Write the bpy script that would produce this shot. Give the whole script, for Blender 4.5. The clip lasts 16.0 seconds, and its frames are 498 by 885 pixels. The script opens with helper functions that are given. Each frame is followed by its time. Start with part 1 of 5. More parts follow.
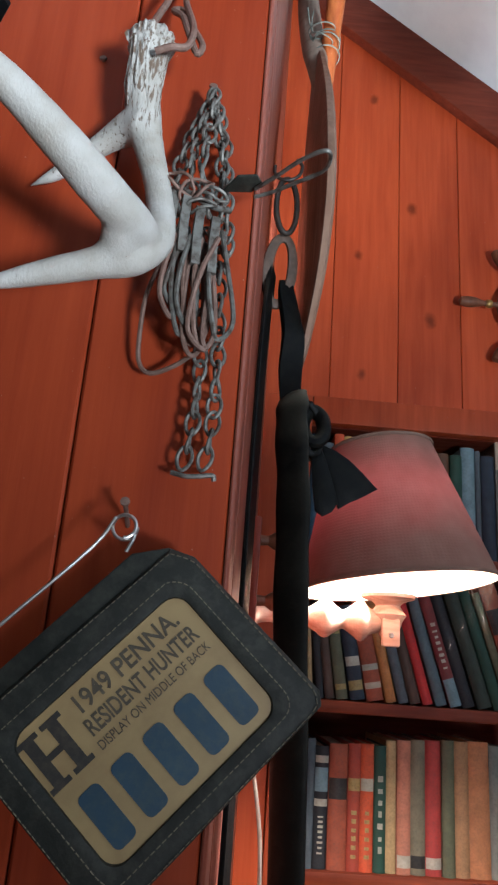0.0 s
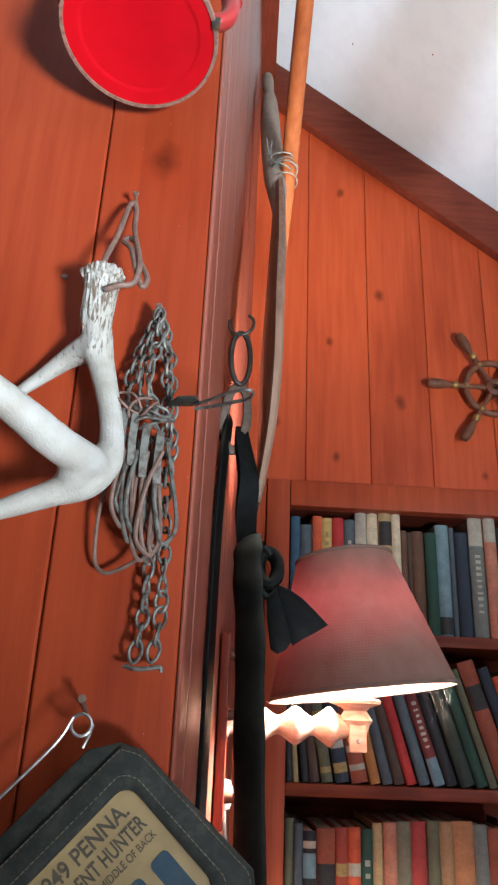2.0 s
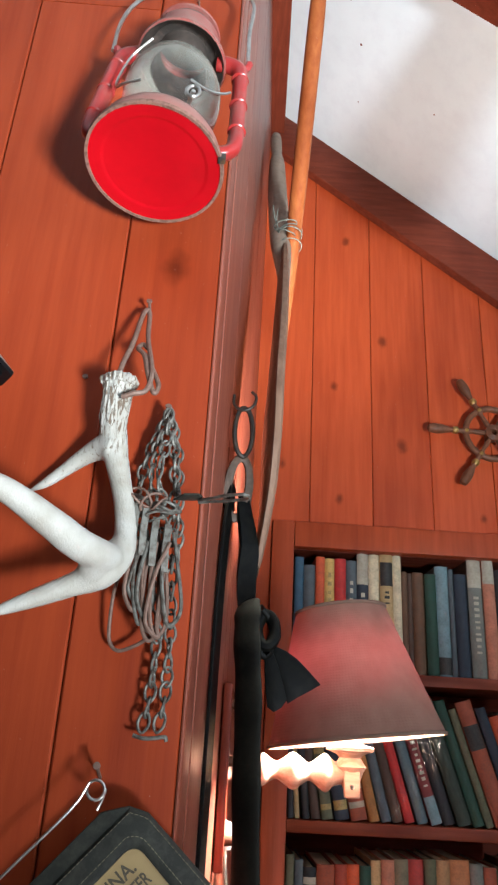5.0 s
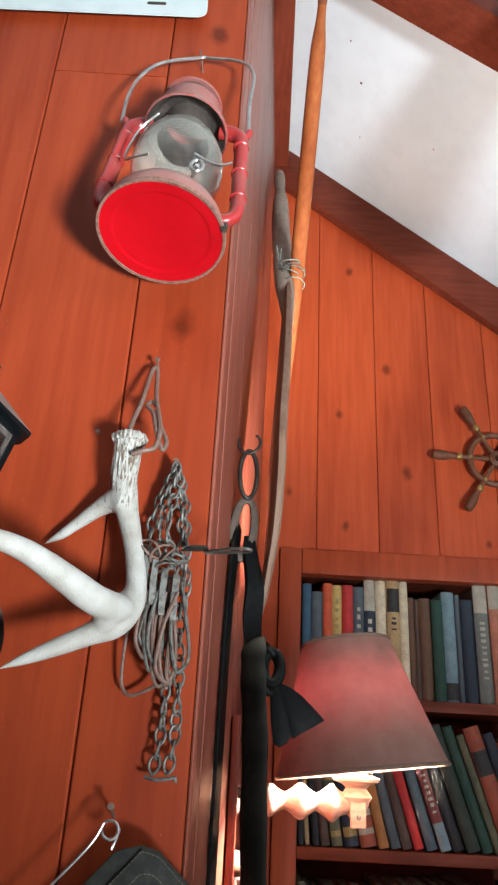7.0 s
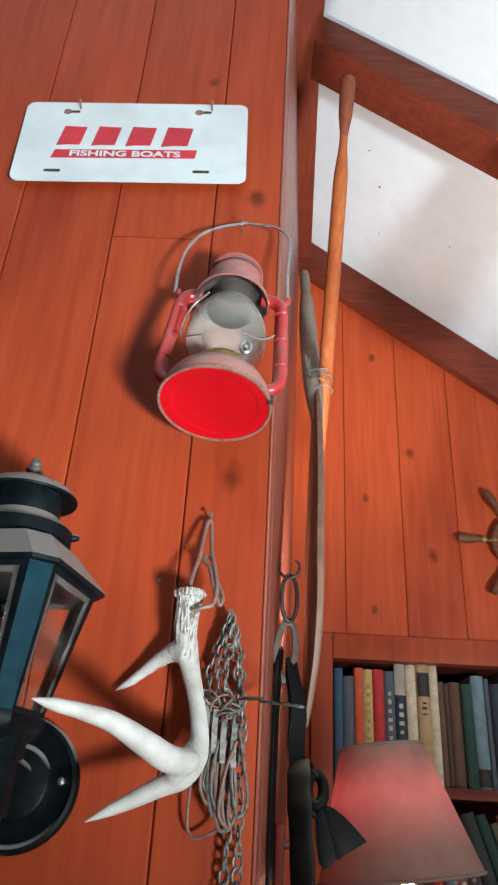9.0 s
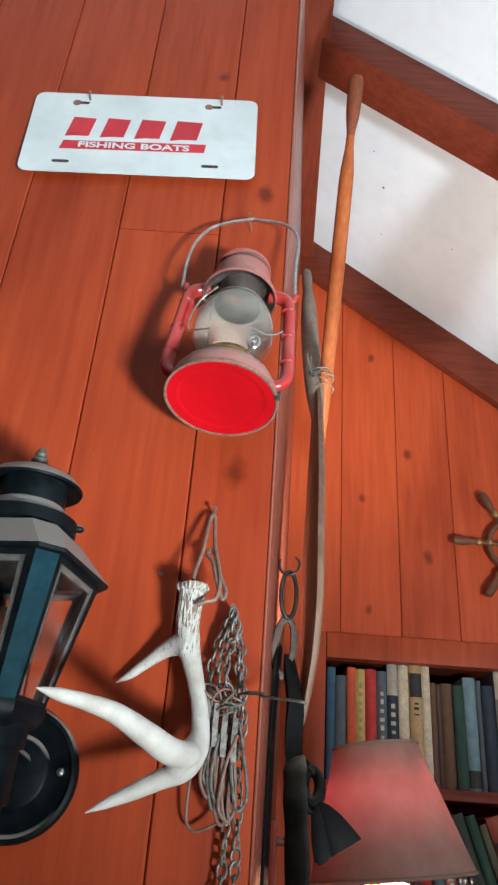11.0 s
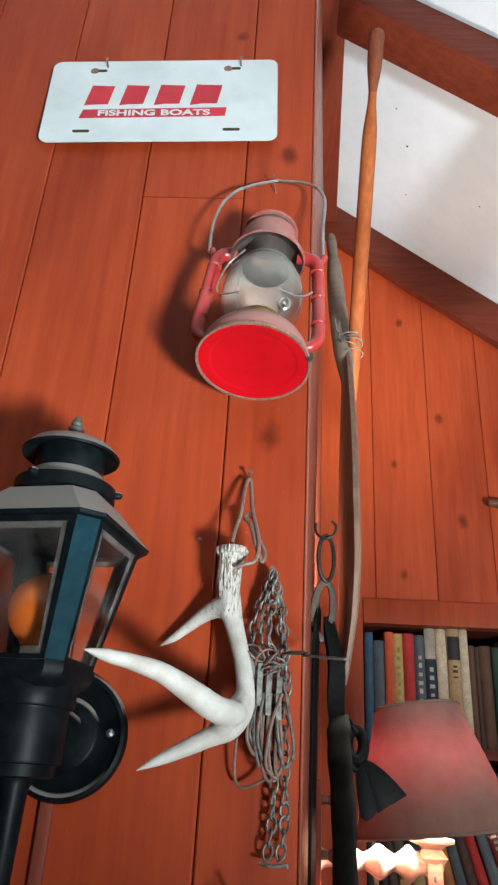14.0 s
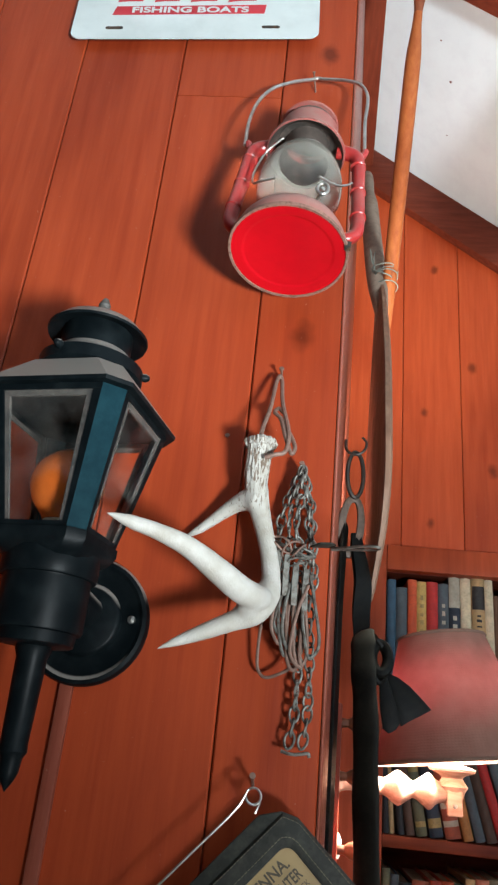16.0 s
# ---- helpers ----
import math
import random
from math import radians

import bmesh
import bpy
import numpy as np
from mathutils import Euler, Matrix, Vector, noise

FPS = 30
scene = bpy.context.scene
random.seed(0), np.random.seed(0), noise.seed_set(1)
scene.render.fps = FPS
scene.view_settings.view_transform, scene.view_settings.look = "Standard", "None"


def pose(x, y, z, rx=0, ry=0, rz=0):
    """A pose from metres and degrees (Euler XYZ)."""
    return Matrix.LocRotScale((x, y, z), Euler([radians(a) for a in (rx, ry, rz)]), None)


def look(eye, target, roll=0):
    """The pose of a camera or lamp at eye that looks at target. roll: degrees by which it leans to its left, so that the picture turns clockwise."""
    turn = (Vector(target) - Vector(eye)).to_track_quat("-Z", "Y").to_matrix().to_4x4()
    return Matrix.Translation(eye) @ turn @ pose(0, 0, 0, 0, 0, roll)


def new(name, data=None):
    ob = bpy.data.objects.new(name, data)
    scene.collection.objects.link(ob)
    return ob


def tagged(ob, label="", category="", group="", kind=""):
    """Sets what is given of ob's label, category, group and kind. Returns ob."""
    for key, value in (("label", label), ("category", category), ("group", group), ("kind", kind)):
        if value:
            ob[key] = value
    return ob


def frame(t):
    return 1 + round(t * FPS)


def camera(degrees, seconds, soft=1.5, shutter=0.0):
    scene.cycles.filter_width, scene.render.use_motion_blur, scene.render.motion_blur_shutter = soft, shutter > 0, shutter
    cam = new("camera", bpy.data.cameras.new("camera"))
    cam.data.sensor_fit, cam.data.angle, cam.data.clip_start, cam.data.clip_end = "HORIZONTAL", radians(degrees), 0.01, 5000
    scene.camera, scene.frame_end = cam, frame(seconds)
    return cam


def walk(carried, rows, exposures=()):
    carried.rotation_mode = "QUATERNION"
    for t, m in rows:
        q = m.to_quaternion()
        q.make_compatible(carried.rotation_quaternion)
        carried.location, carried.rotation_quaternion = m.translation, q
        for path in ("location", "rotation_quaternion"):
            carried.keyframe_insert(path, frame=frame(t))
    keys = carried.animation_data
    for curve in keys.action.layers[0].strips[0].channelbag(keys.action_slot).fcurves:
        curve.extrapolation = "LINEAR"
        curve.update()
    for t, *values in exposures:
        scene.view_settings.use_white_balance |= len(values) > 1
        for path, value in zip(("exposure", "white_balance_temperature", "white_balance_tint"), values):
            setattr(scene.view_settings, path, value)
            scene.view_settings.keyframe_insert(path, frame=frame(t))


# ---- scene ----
cam = camera(38.8, 16.0, soft=2.4)
PATH = [
    (0, (0.074, 0.111, 1.724), (0.149, 2.016, 2.33), 4.3),
    (0.5, (0.073, 0.103, 1.73), (0.139, 2.002, 2.354), 4.2),
    (1, (0.08, 0.09, 1.742), (0.143, 1.985, 2.379), 3.7),
    (1.5, (0.091, 0.058, 1.77), (0.169, 1.934, 2.46), 2.6),
    (2, (0.097, 0.029, 1.788), (0.179, 1.891, 2.513), 2.4),
    (2.5, (0.102, 0.0, 1.805), (0.183, 1.852, 2.555), 2.5),
    (3, (0.108, -0.016, 1.812), (0.195, 1.831, 2.572), 2.8),
    (3.5, (0.106, -0.023, 1.812), (0.191, 1.823, 2.577), 2.9),
    (4, (0.105, -0.022, 1.811), (0.187, 1.827, 2.569), 3.0),
    (4.2, (0.1, -0.024, 1.807), (0.17, 1.826, 2.564), 3.3),
    (6.5, (0.101, -0.082, 1.831), (0.126, 1.742, 2.651), 3.0),
    (7, (0.103, -0.086, 1.827), (0.123, 1.74, 2.643), 3.1),
    (7.5, (0.11, -0.113, 1.844), (0.134, 1.699, 2.691), 2.4),
    (8, (0.102, -0.156, 1.863), (0.087, 1.632, 2.758), 1.9),
    (8.5, (0.092, -0.173, 1.875), (0.054, 1.615, 2.77), 2.7),
    (9, (0.074, -0.19, 1.882), (0.031, 1.579, 2.814), 3.3),
    (11.5, (0.061, -0.188, 1.877), (0.033, 1.584, 2.804), 4.6),
    (12, (0.058, -0.188, 1.875), (0.024, 1.587, 2.797), 4.8),
    (12.5, (0.056, -0.187, 1.873), (0.019, 1.594, 2.783), 4.5),
    (13, (0.055, -0.184, 1.873), (-0.029, 1.613, 2.747), 3.9),
    (13.5, (0.058, -0.184, 1.873), (-0.041, 1.62, 2.731), 3.1),
    (14, (0.057, -0.182, 1.87), (-0.041, 1.621, 2.73), 3.4),
    (14.5, (0.055, -0.17, 1.855), (-0.061, 1.634, 2.712), 4.4),
    (15, (0.053, -0.159, 1.833), (-0.093, 1.652, 2.671), 5.6),
    (15.5, (0.061, -0.144, 1.827), (-0.083, 1.675, 2.645), 5.3),
    (16, (0.054, -0.132, 1.814), (-0.109, 1.7, 2.598), 5.9),
]
walk(cam, [(t, look(eye, target, roll)) for t, eye, target, roll in PATH], [(0, -0.52, 5850, 14), (0.9, -0.46, 5850, 14), (1.6, -0.20, 5900, 13.5), (2.5, -0.03, 6150, 12.5), (8, -0.06, 6250, 12), (9, -0.09, 6250, 12), (16, -0.14, 6350, 11)])


# ---- light ----
world = bpy.data.worlds.new("world")
scene.world = world
world.use_nodes = True
world.node_tree.nodes["Background"].inputs["Color"].default_value = (0.5, 0.55, 0.6, 1)
world.node_tree.nodes["Background"].inputs["Strength"].default_value = 0.02
scene.view_settings.exposure = 0.0


def lamp(name, place, watts, radius, colour):
    data = bpy.data.lights.new(name, "POINT")
    data.energy, data.shadow_soft_size, data.color = watts, radius, colour
    ob = new(name, data)
    ob.location = place
    return ob


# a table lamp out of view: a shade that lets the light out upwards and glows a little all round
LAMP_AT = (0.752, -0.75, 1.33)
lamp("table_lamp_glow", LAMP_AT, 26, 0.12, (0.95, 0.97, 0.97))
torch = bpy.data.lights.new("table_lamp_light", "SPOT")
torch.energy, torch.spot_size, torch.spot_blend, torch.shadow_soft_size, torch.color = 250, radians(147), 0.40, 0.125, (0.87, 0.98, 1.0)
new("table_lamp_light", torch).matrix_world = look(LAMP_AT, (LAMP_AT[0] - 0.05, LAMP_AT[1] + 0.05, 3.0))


# ---- materials ----
def nodes_of(name):
    m = bpy.data.materials.new(name)
    m.use_nodes = True
    n, l = m.node_tree.nodes, m.node_tree.links
    return m, n, l, n["Principled BSDF"]


def mixcol(n, l, fac, a, b, mode="MIX"):
    """A colour mix; each of fac, a and b is a socket or a value."""
    k = n.new("ShaderNodeMix")
    k.data_type, k.blend_type = "RGBA", mode
    for sock, v in ((k.inputs[0], fac), (k.inputs[6], a), (k.inputs[7], b)):
        if hasattr(v, "is_output"):
            l.new(v, sock)
        else:
            sock.default_value = v if isinstance(v, (int, float)) else (*v, 1)
    return k.outputs[2]


def ramp(n, l, src, lo, hi):
    k = n.new("ShaderNodeMapRange")
    k.inputs["From Min"].default_value, k.inputs["From Max"].default_value = lo, hi
    l.new(src, k.inputs["Value"])
    return k.outputs[0]


def noise_of(n, l, vec, scale, detail=4, rough=0.55):
    k = n.new("ShaderNodeTexNoise")
    k.inputs["Scale"].default_value, k.inputs["Detail"].default_value, k.inputs["Roughness"].default_value = scale, detail, rough
    l.new(vec, k.inputs["Vector"])
    return k.outputs["Fac"]


def stretched(n, l, sx, sy, sz, by_object=True):
    """World position, shifted by a random step for each object, scaled along the axes."""
    g = n.new("ShaderNodeNewGeometry").outputs["Position"]
    m = n.new("ShaderNodeMapping")
    m.inputs["Scale"].default_value = (sx, sy, sz)
    l.new(g, m.inputs["Vector"])
    if by_object:
        o = n.new("ShaderNodeObjectInfo").outputs["Random"]
        k = n.new("ShaderNodeMath")
        k.operation = "MULTIPLY"
        k.inputs[1].default_value = 37.0
        l.new(o, k.inputs[0])
        c = n.new("ShaderNodeCombineXYZ")
        for i in range(3):
            l.new(k.outputs[0], c.inputs[i])
        l.new(c.outputs[0], m.inputs["Location"])
    return m.outputs[0]


def bumped(n, l, bsdf, height, strength, distance):
    b = n.new("ShaderNodeBump")
    b.inputs["Strength"].default_value, b.inputs["Distance"].default_value = strength, distance
    l.new(height, b.inputs["Height"])
    l.new(b.outputs[0], bsdf.inputs["Normal"])


def stained_wood(name, light, dark, scale=(28, 28, 1.6), rough=0.42, knots=(), bump=0.25, vary=0.35, coat=0.0, sheen=0.15):
    """Stained boards: long grain, blotches, a tone for each board, and knots at given places."""
    m, n, l, b = nodes_of(name)
    vec = stretched(n, l, *scale)
    grain = noise_of(n, l, vec, 3.0, 8, 0.6)
    col = mixcol(n, l, ramp(n, l, grain, 0.32, 0.7), light, dark)
    blot = noise_of(n, l, stretched(n, l, 5, 5, 1.6), 1.0, 3)
    col = mixcol(n, l, ramp(n, l, blot, 0.5, 0.75), col, mixcol(n, l, 1.0, col, (0.62, 0.5, 0.45), "MULTIPLY"))
    ob = n.new("ShaderNodeObjectInfo").outputs["Random"]
    col = mixcol(n, l, ramp(n, l, ob, 0, 1 / vary), col, mixcol(n, l, 1.0, col, (0.55, 0.48, 0.45), "MULTIPLY"))
    pos = n.new("ShaderNodeNewGeometry").outputs["Position"]
    wob = n.new("ShaderNodeTexNoise")
    wob.inputs["Scale"].default_value = 60
    l.new(pos, wob.inputs["Vector"])
    for x, z, r in knots:
        sub = n.new("ShaderNodeMapping")
        sub.inputs["Location"].default_value = (-x, 0, -z * 0.7)
        sub.inputs["Scale"].default_value = (1, 0, 0.7)
        l.new(pos, sub.inputs["Vector"])
        ln = n.new("ShaderNodeVectorMath")
        ln.operation = "LENGTH"
        l.new(sub.outputs[0], ln.inputs[0])
        ad = n.new("ShaderNodeMath")
        ad.operation = "MULTIPLY_ADD"
        ad.inputs[1].default_value = 0.012
        l.new(wob.outputs["Fac"], ad.inputs[0])
        l.new(ln.outputs["Value"], ad.inputs[2])
        k = ramp(n, l, ad.outputs[0], r + 0.012, r * 0.55 + 0.005)
        k2 = n.new("ShaderNodeMath")
        k2.operation = "MULTIPLY"
        k2.inputs[1].default_value = 0.75
        l.new(k, k2.inputs[0])
        col = mixcol(n, l, k2.outputs[0], col, tuple(c * 0.25 for c in dark))
    dust = noise_of(n, l, stretched(n, l, 1, 1, 1, False), 420, 2)
    col = mixcol(n, l, ramp(n, l, dust, 0.755, 0.82), col, (0.50, 0.36, 0.30))
    l.new(col, b.inputs["Base Color"])
    l.new(ramp(n, l, grain, -0.6, 1.9), b.inputs["Roughness"])
    b.inputs["Specular IOR Level"].default_value = 0.2
    b.inputs["Coat Weight"].default_value, b.inputs["Coat Roughness"].default_value = coat, sheen
    bumped(n, l, b, grain, bump, 0.004)
    return m


def worn(name, colour, second, scale=60, rough=0.5, metal=0.0, bump=0.2, lo=0.45, hi=0.65, dist=0.001, dust=None, gloss=0.5, settle=(0.05, 0.7), blotch=0.7):
    """A surface of one colour broken up by a second one, with fine relief; dust settles where the face looks up."""
    m, n, l, b = nodes_of(name)
    pos = stretched(n, l, 1, 1, 1)
    k = noise_of(n, l, pos, scale, 6, 0.65)
    big = noise_of(n, l, pos, scale * 0.2, 3)
    col = mixcol(n, l, ramp(n, l, k, lo, hi), colour, second)
    col = mixcol(n, l, ramp(n, l, big, 0.3, 0.75), col, mixcol(n, l, 1.0, col, (blotch, blotch, blotch), "MULTIPLY"))
    if dust:
        up = n.new("ShaderNodeSeparateXYZ")
        l.new(n.new("ShaderNodeNewGeometry").outputs["Normal"], up.inputs[0])
        col = mixcol(n, l, ramp(n, l, up.outputs[2], *settle), col, dust)
    l.new(col, b.inputs["Base Color"])
    b.inputs["Roughness"].default_value, b.inputs["Metallic"].default_value = rough, metal
    b.inputs["Specular IOR Level"].default_value = gloss
    bumped(n, l, b, k, bump, dist)
    return m


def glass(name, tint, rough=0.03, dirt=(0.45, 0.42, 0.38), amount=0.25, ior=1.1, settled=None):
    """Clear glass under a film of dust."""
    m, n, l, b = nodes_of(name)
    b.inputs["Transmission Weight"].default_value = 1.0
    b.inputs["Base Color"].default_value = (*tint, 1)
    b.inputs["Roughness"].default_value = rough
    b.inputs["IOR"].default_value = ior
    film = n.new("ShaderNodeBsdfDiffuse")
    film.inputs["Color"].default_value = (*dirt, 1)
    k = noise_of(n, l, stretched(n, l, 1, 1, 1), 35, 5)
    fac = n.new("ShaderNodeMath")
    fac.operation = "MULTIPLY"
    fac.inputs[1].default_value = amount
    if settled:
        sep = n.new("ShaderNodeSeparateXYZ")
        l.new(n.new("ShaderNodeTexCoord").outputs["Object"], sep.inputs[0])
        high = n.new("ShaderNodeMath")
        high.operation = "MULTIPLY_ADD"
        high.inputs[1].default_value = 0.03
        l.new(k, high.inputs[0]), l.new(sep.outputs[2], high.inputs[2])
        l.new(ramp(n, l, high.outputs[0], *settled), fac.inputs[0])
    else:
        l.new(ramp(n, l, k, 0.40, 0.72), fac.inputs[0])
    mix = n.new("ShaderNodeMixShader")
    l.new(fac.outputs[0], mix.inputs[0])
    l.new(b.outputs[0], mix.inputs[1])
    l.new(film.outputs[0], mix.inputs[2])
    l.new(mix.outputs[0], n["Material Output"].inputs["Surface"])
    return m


def glow(name, colour, strength):
    m, n, l, b = nodes_of(name)
    b.inputs["Base Color"].default_value = (0.9, 0.9, 0.9, 1)
    b.inputs["Emission Color"].default_value = (*colour, 1)
    b.inputs["Emission Strength"].default_value = strength
    return m


NEAR_KNOTS = [(0.043, 2.185, 0.009), (-0.09, 1.60, 0.006), (0.05, 2.575, 0.008), (-0.02, 2.80, 0.003)]
FAR_KNOTS = [(0.336, 2.607, 0.005), (0.351, 2.322, 0.006), (0.219, 2.400, 0.005), (0.221, 2.821, 0.005), (0.366, 3.038, 0.006), (0.498, 2.463, 0.010), (0.457, 2.739, 0.009), (0.678, 2.298, 0.004)]
WALL_RED = stained_wood("red_stained_boards", (0.38, 0.058, 0.017), (0.29, 0.038, 0.011), knots=NEAR_KNOTS, bump=0.12)
FAR_RED = stained_wood("red_stained_pine", (0.51, 0.086, 0.024), (0.40, 0.056, 0.0145), knots=FAR_KNOTS, vary=0.25, bump=0.12)
TRIM_RED = stained_wood("red_brown_trim", (0.27, 0.045, 0.020), (0.17, 0.026, 0.013), vary=0.2)
BEAM_RED = stained_wood("dark_red_beam", (0.185, 0.039, 0.019), (0.12, 0.023, 0.0115), scale=(3, 28, 28), vary=0.2)
CASE_RED = stained_wood("bookcase_wood", (0.26, 0.05, 0.018), (0.15, 0.026, 0.010), scale=(2, 28, 28), vary=0.2)
CHANNEL_RED = stained_wood("painted_channel", (0.27, 0.072, 0.042), (0.20, 0.046, 0.026), vary=0.1)
CASE_TRIM = stained_wood("bookcase_trim_wood", (0.42, 0.074, 0.022), (0.31, 0.050, 0.015), vary=0.1)
BEAM_LONG = stained_wood("dark_red_wall_beam", (0.185, 0.039, 0.019), (0.12, 0.023, 0.0115), scale=(28, 3, 28), vary=0.2)
PLASTER = worn("white_plaster", (0.66, 0.735, 0.785), (0.63, 0.70, 0.755), 25, 0.85, bump=0.35, dist=0.004, blotch=0.93)
# greyer than the wall boards: dust and grazing sheen mixed into the base colour
RETURN_RED = stained_wood("varnished_return_boards", (0.26, 0.066, 0.037), (0.19, 0.044, 0.024), vary=0.1, coat=0.6, sheen=0.38)
FLOOR = stained_wood("floor_boards", (0.11, 0.055, 0.028), (0.07, 0.032, 0.016), scale=(2, 28, 28))


# ---- mesh helpers ----
def box(bm, x0, x1, y0, y1, z0, z1, bevel=0.0, m=None):
    got = bmesh.ops.create_cube(bm, size=1, matrix=(m or Matrix()) @ Matrix.LocRotScale(
        ((x0 + x1) / 2, (y0 + y1) / 2, (z0 + z1) / 2), None, (x1 - x0, y1 - y0, z1 - z0)))
    if bevel:
        edges = list({e for v in got["verts"] for e in v.link_edges})
        bmesh.ops.bevel(bm, geom=edges, offset=bevel, segments=2, affect="EDGES", profile=0.5)
    return bm


def prism(bm, outline, y0, y1, m=None, bevel=0.0):
    """A plate with an outline in x and z, from y0 to y1."""
    m = m or Matrix()
    front = [bm.verts.new(m @ Vector((x, y0, z))) for x, z in outline]
    back = [bm.verts.new(m @ Vector((x, y1, z))) for x, z in outline]
    faces = [bm.faces.new(front), bm.faces.new(back[::-1])]
    for i in range(len(outline)):
        j = (i + 1) % len(outline)
        faces.append(bm.faces.new((front[j], front[i], back[i], back[j])))
    bmesh.ops.recalc_face_normals(bm, faces=faces)
    if bevel:
        edges = [e for e in faces[0].edges] + [e for e in faces[1].edges]
        bmesh.ops.bevel(bm, geom=edges, offset=bevel, segments=2, affect="EDGES", profile=0.5)
    return bm


def lathe(bm, profile, m=None, steps=32, closed=False):
    """A turned body round z: profile of (radius, height)."""
    m = m or Matrix()
    rings = []
    for r, z in profile:
        rings.append([bm.verts.new(m @ Vector((r * math.cos(2 * math.pi * i / steps), r * math.sin(2 * math.pi * i / steps), z))) for i in range(steps)])
    pairs = list(zip(rings, rings[1:])) + ([(rings[-1], rings[0])] if closed else [])
    for a, b in pairs:
        for i in range(steps):
            j = (i + 1) % steps
            bm.faces.new((a[i], a[j], b[j], b[i]))
    if not closed:
        if profile[0][0] > 1e-5:
            bm.faces.new(rings[0][::-1])
        if profile[-1][0] > 1e-5:
            bm.faces.new(rings[-1])
    return bm


def smooth_line(points, steps=6):
    """A Catmull-Rom line through points of any size."""
    pts = [np.array(p, float) for p in points]
    pts = [2 * pts[0] - pts[1]] + pts + [2 * pts[-1] - pts[-2]]
    out = []
    for i in range(1, len(pts) - 2):
        a, b, c, d = pts[i - 1:i + 3]
        for k in range(steps):
            t = k / steps
            out.append(0.5 * (2 * b + (c - a) * t + (2 * a - 5 * b + 4 * c - d) * t * t + (3 * b - a - 3 * c + d) * t ** 3))
    out.append(pts[-2])
    return out


def tube(bm, points, radius, sides=10, closed=False, flat=1.0, wobble=0.0):
    """A tube along points; radius is one number or one for each point."""
    pts = [Vector(p[:3]) for p in points]
    rad = [radius] * len(pts) if isinstance(radius, (int, float)) else list(radius)
    rings, up = [], None
    for i, p in enumerate(pts):
        if closed:
            way = (pts[(i + 1) % len(pts)] - pts[i - 1]).normalized()
        else:
            way = (pts[min(i + 1, len(pts) - 1)] - pts[max(i - 1, 0)]).normalized()
        if up is None:
            up = way.orthogonal().normalized()
        up = (up - way * up.dot(way)).normalized()
        side = way.cross(up)
        ring = []
        for k in range(sides):
            a = 2 * math.pi * k / sides
            r = rad[i] * (1 + wobble * (noise.noise((p + up * math.cos(a) * 0.01 + side * math.sin(a) * 0.01) * 220)))
            ring.append(bm.verts.new(p + up * (r * math.cos(a)) + side * (r * flat * math.sin(a))))
        rings.append(ring)
    n = len(rings)
    for i in range(n if closed else n - 1):
        a, b = rings[i], rings[(i + 1) % n]
        for k in range(sides):
            j = (k + 1) % sides
            bm.faces.new((a[k], a[j], b[j], b[k]))
    if not closed:
        bm.faces.new(rings[0][::-1])
        bm.faces.new(rings[-1])
    return bm


def ribbon(bm, points, width, thick, across):
    """A strap along points, its width along the way across (one, or one for each point)."""
    pts = [Vector(p) for p in points]
    n = len(pts)
    wid = [width] * n if isinstance(width, (int, float)) else width
    acr = [Vector(across)] * n if isinstance(across[0], (int, float)) else [Vector(a) for a in across]
    rings = []
    for i, p in enumerate(pts):
        way = (pts[min(i + 1, n - 1)] - pts[max(i - 1, 0)]).normalized()
        a = (acr[i] - way * acr[i].dot(way)).normalized()
        o = way.cross(a)
        w, h = wid[i] / 2, thick / 2
        rings.append([bm.verts.new(p + a * u + o * v) for u, v in ((-w, -h * 0.6), (-w * 0.93, -h), (w * 0.93, -h), (w, -h * 0.6), (w, h * 0.6), (w * 0.93, h), (-w * 0.93, h), (-w, h * 0.6))])
    for a, b in zip(rings, rings[1:]):
        for k in range(8):
            j = (k + 1) % 8
            bm.faces.new((a[k], a[j], b[j], b[k]))
    bm.faces.new(rings[0][::-1])
    bm.faces.new(rings[-1])
    return bm


def finish(bm, name, material, flat=False):
    bmesh.ops.recalc_face_normals(bm, faces=bm.faces)
    me = bpy.data.meshes.new(name)
    for f in bm.faces:
        f.smooth = not flat
    bm.to_mesh(me)
    bm.free()
    me.materials.append(material)
    if not flat:
        me.set_sharp_from_angle(angle=radians(38))
    return me


def part(name, bm, material, parent=None, label="", flat=False):
    ob = new(name, finish(bm, name, material, flat))
    ob.parent = parent
    return tagged(ob, label)


def empty(name, label, category, place=(0, 0, 0), group="", kind=""):
    ob = new(name)
    ob.location = place
    return tagged(ob, label, category, group, kind)


def B():
    return bmesh.new()


def lettering(name, text, size, m, material, parent, bold=0.0, widen=1.0):
    """Raised letters; m sends x to the reading direction and y up."""
    cu = bpy.data.curves.new(name, "FONT")
    cu.body, cu.size, cu.extrude, cu.offset = text, size, 0.00015, bold
    cu.align_x = "CENTER"
    tmp = bpy.data.objects.new(name, cu)
    scene.collection.objects.link(tmp)
    bpy.context.view_layer.update()
    me = bpy.data.meshes.new_from_object(tmp.evaluated_get(bpy.context.evaluated_depsgraph_get()))
    bpy.data.objects.remove(tmp)
    me.transform(m @ Matrix.Diagonal((widen, 1, 1, 1)))
    me.materials.clear()
    me.materials.append(material)
    ob = new(name, me)
    ob.parent = parent
    return ob


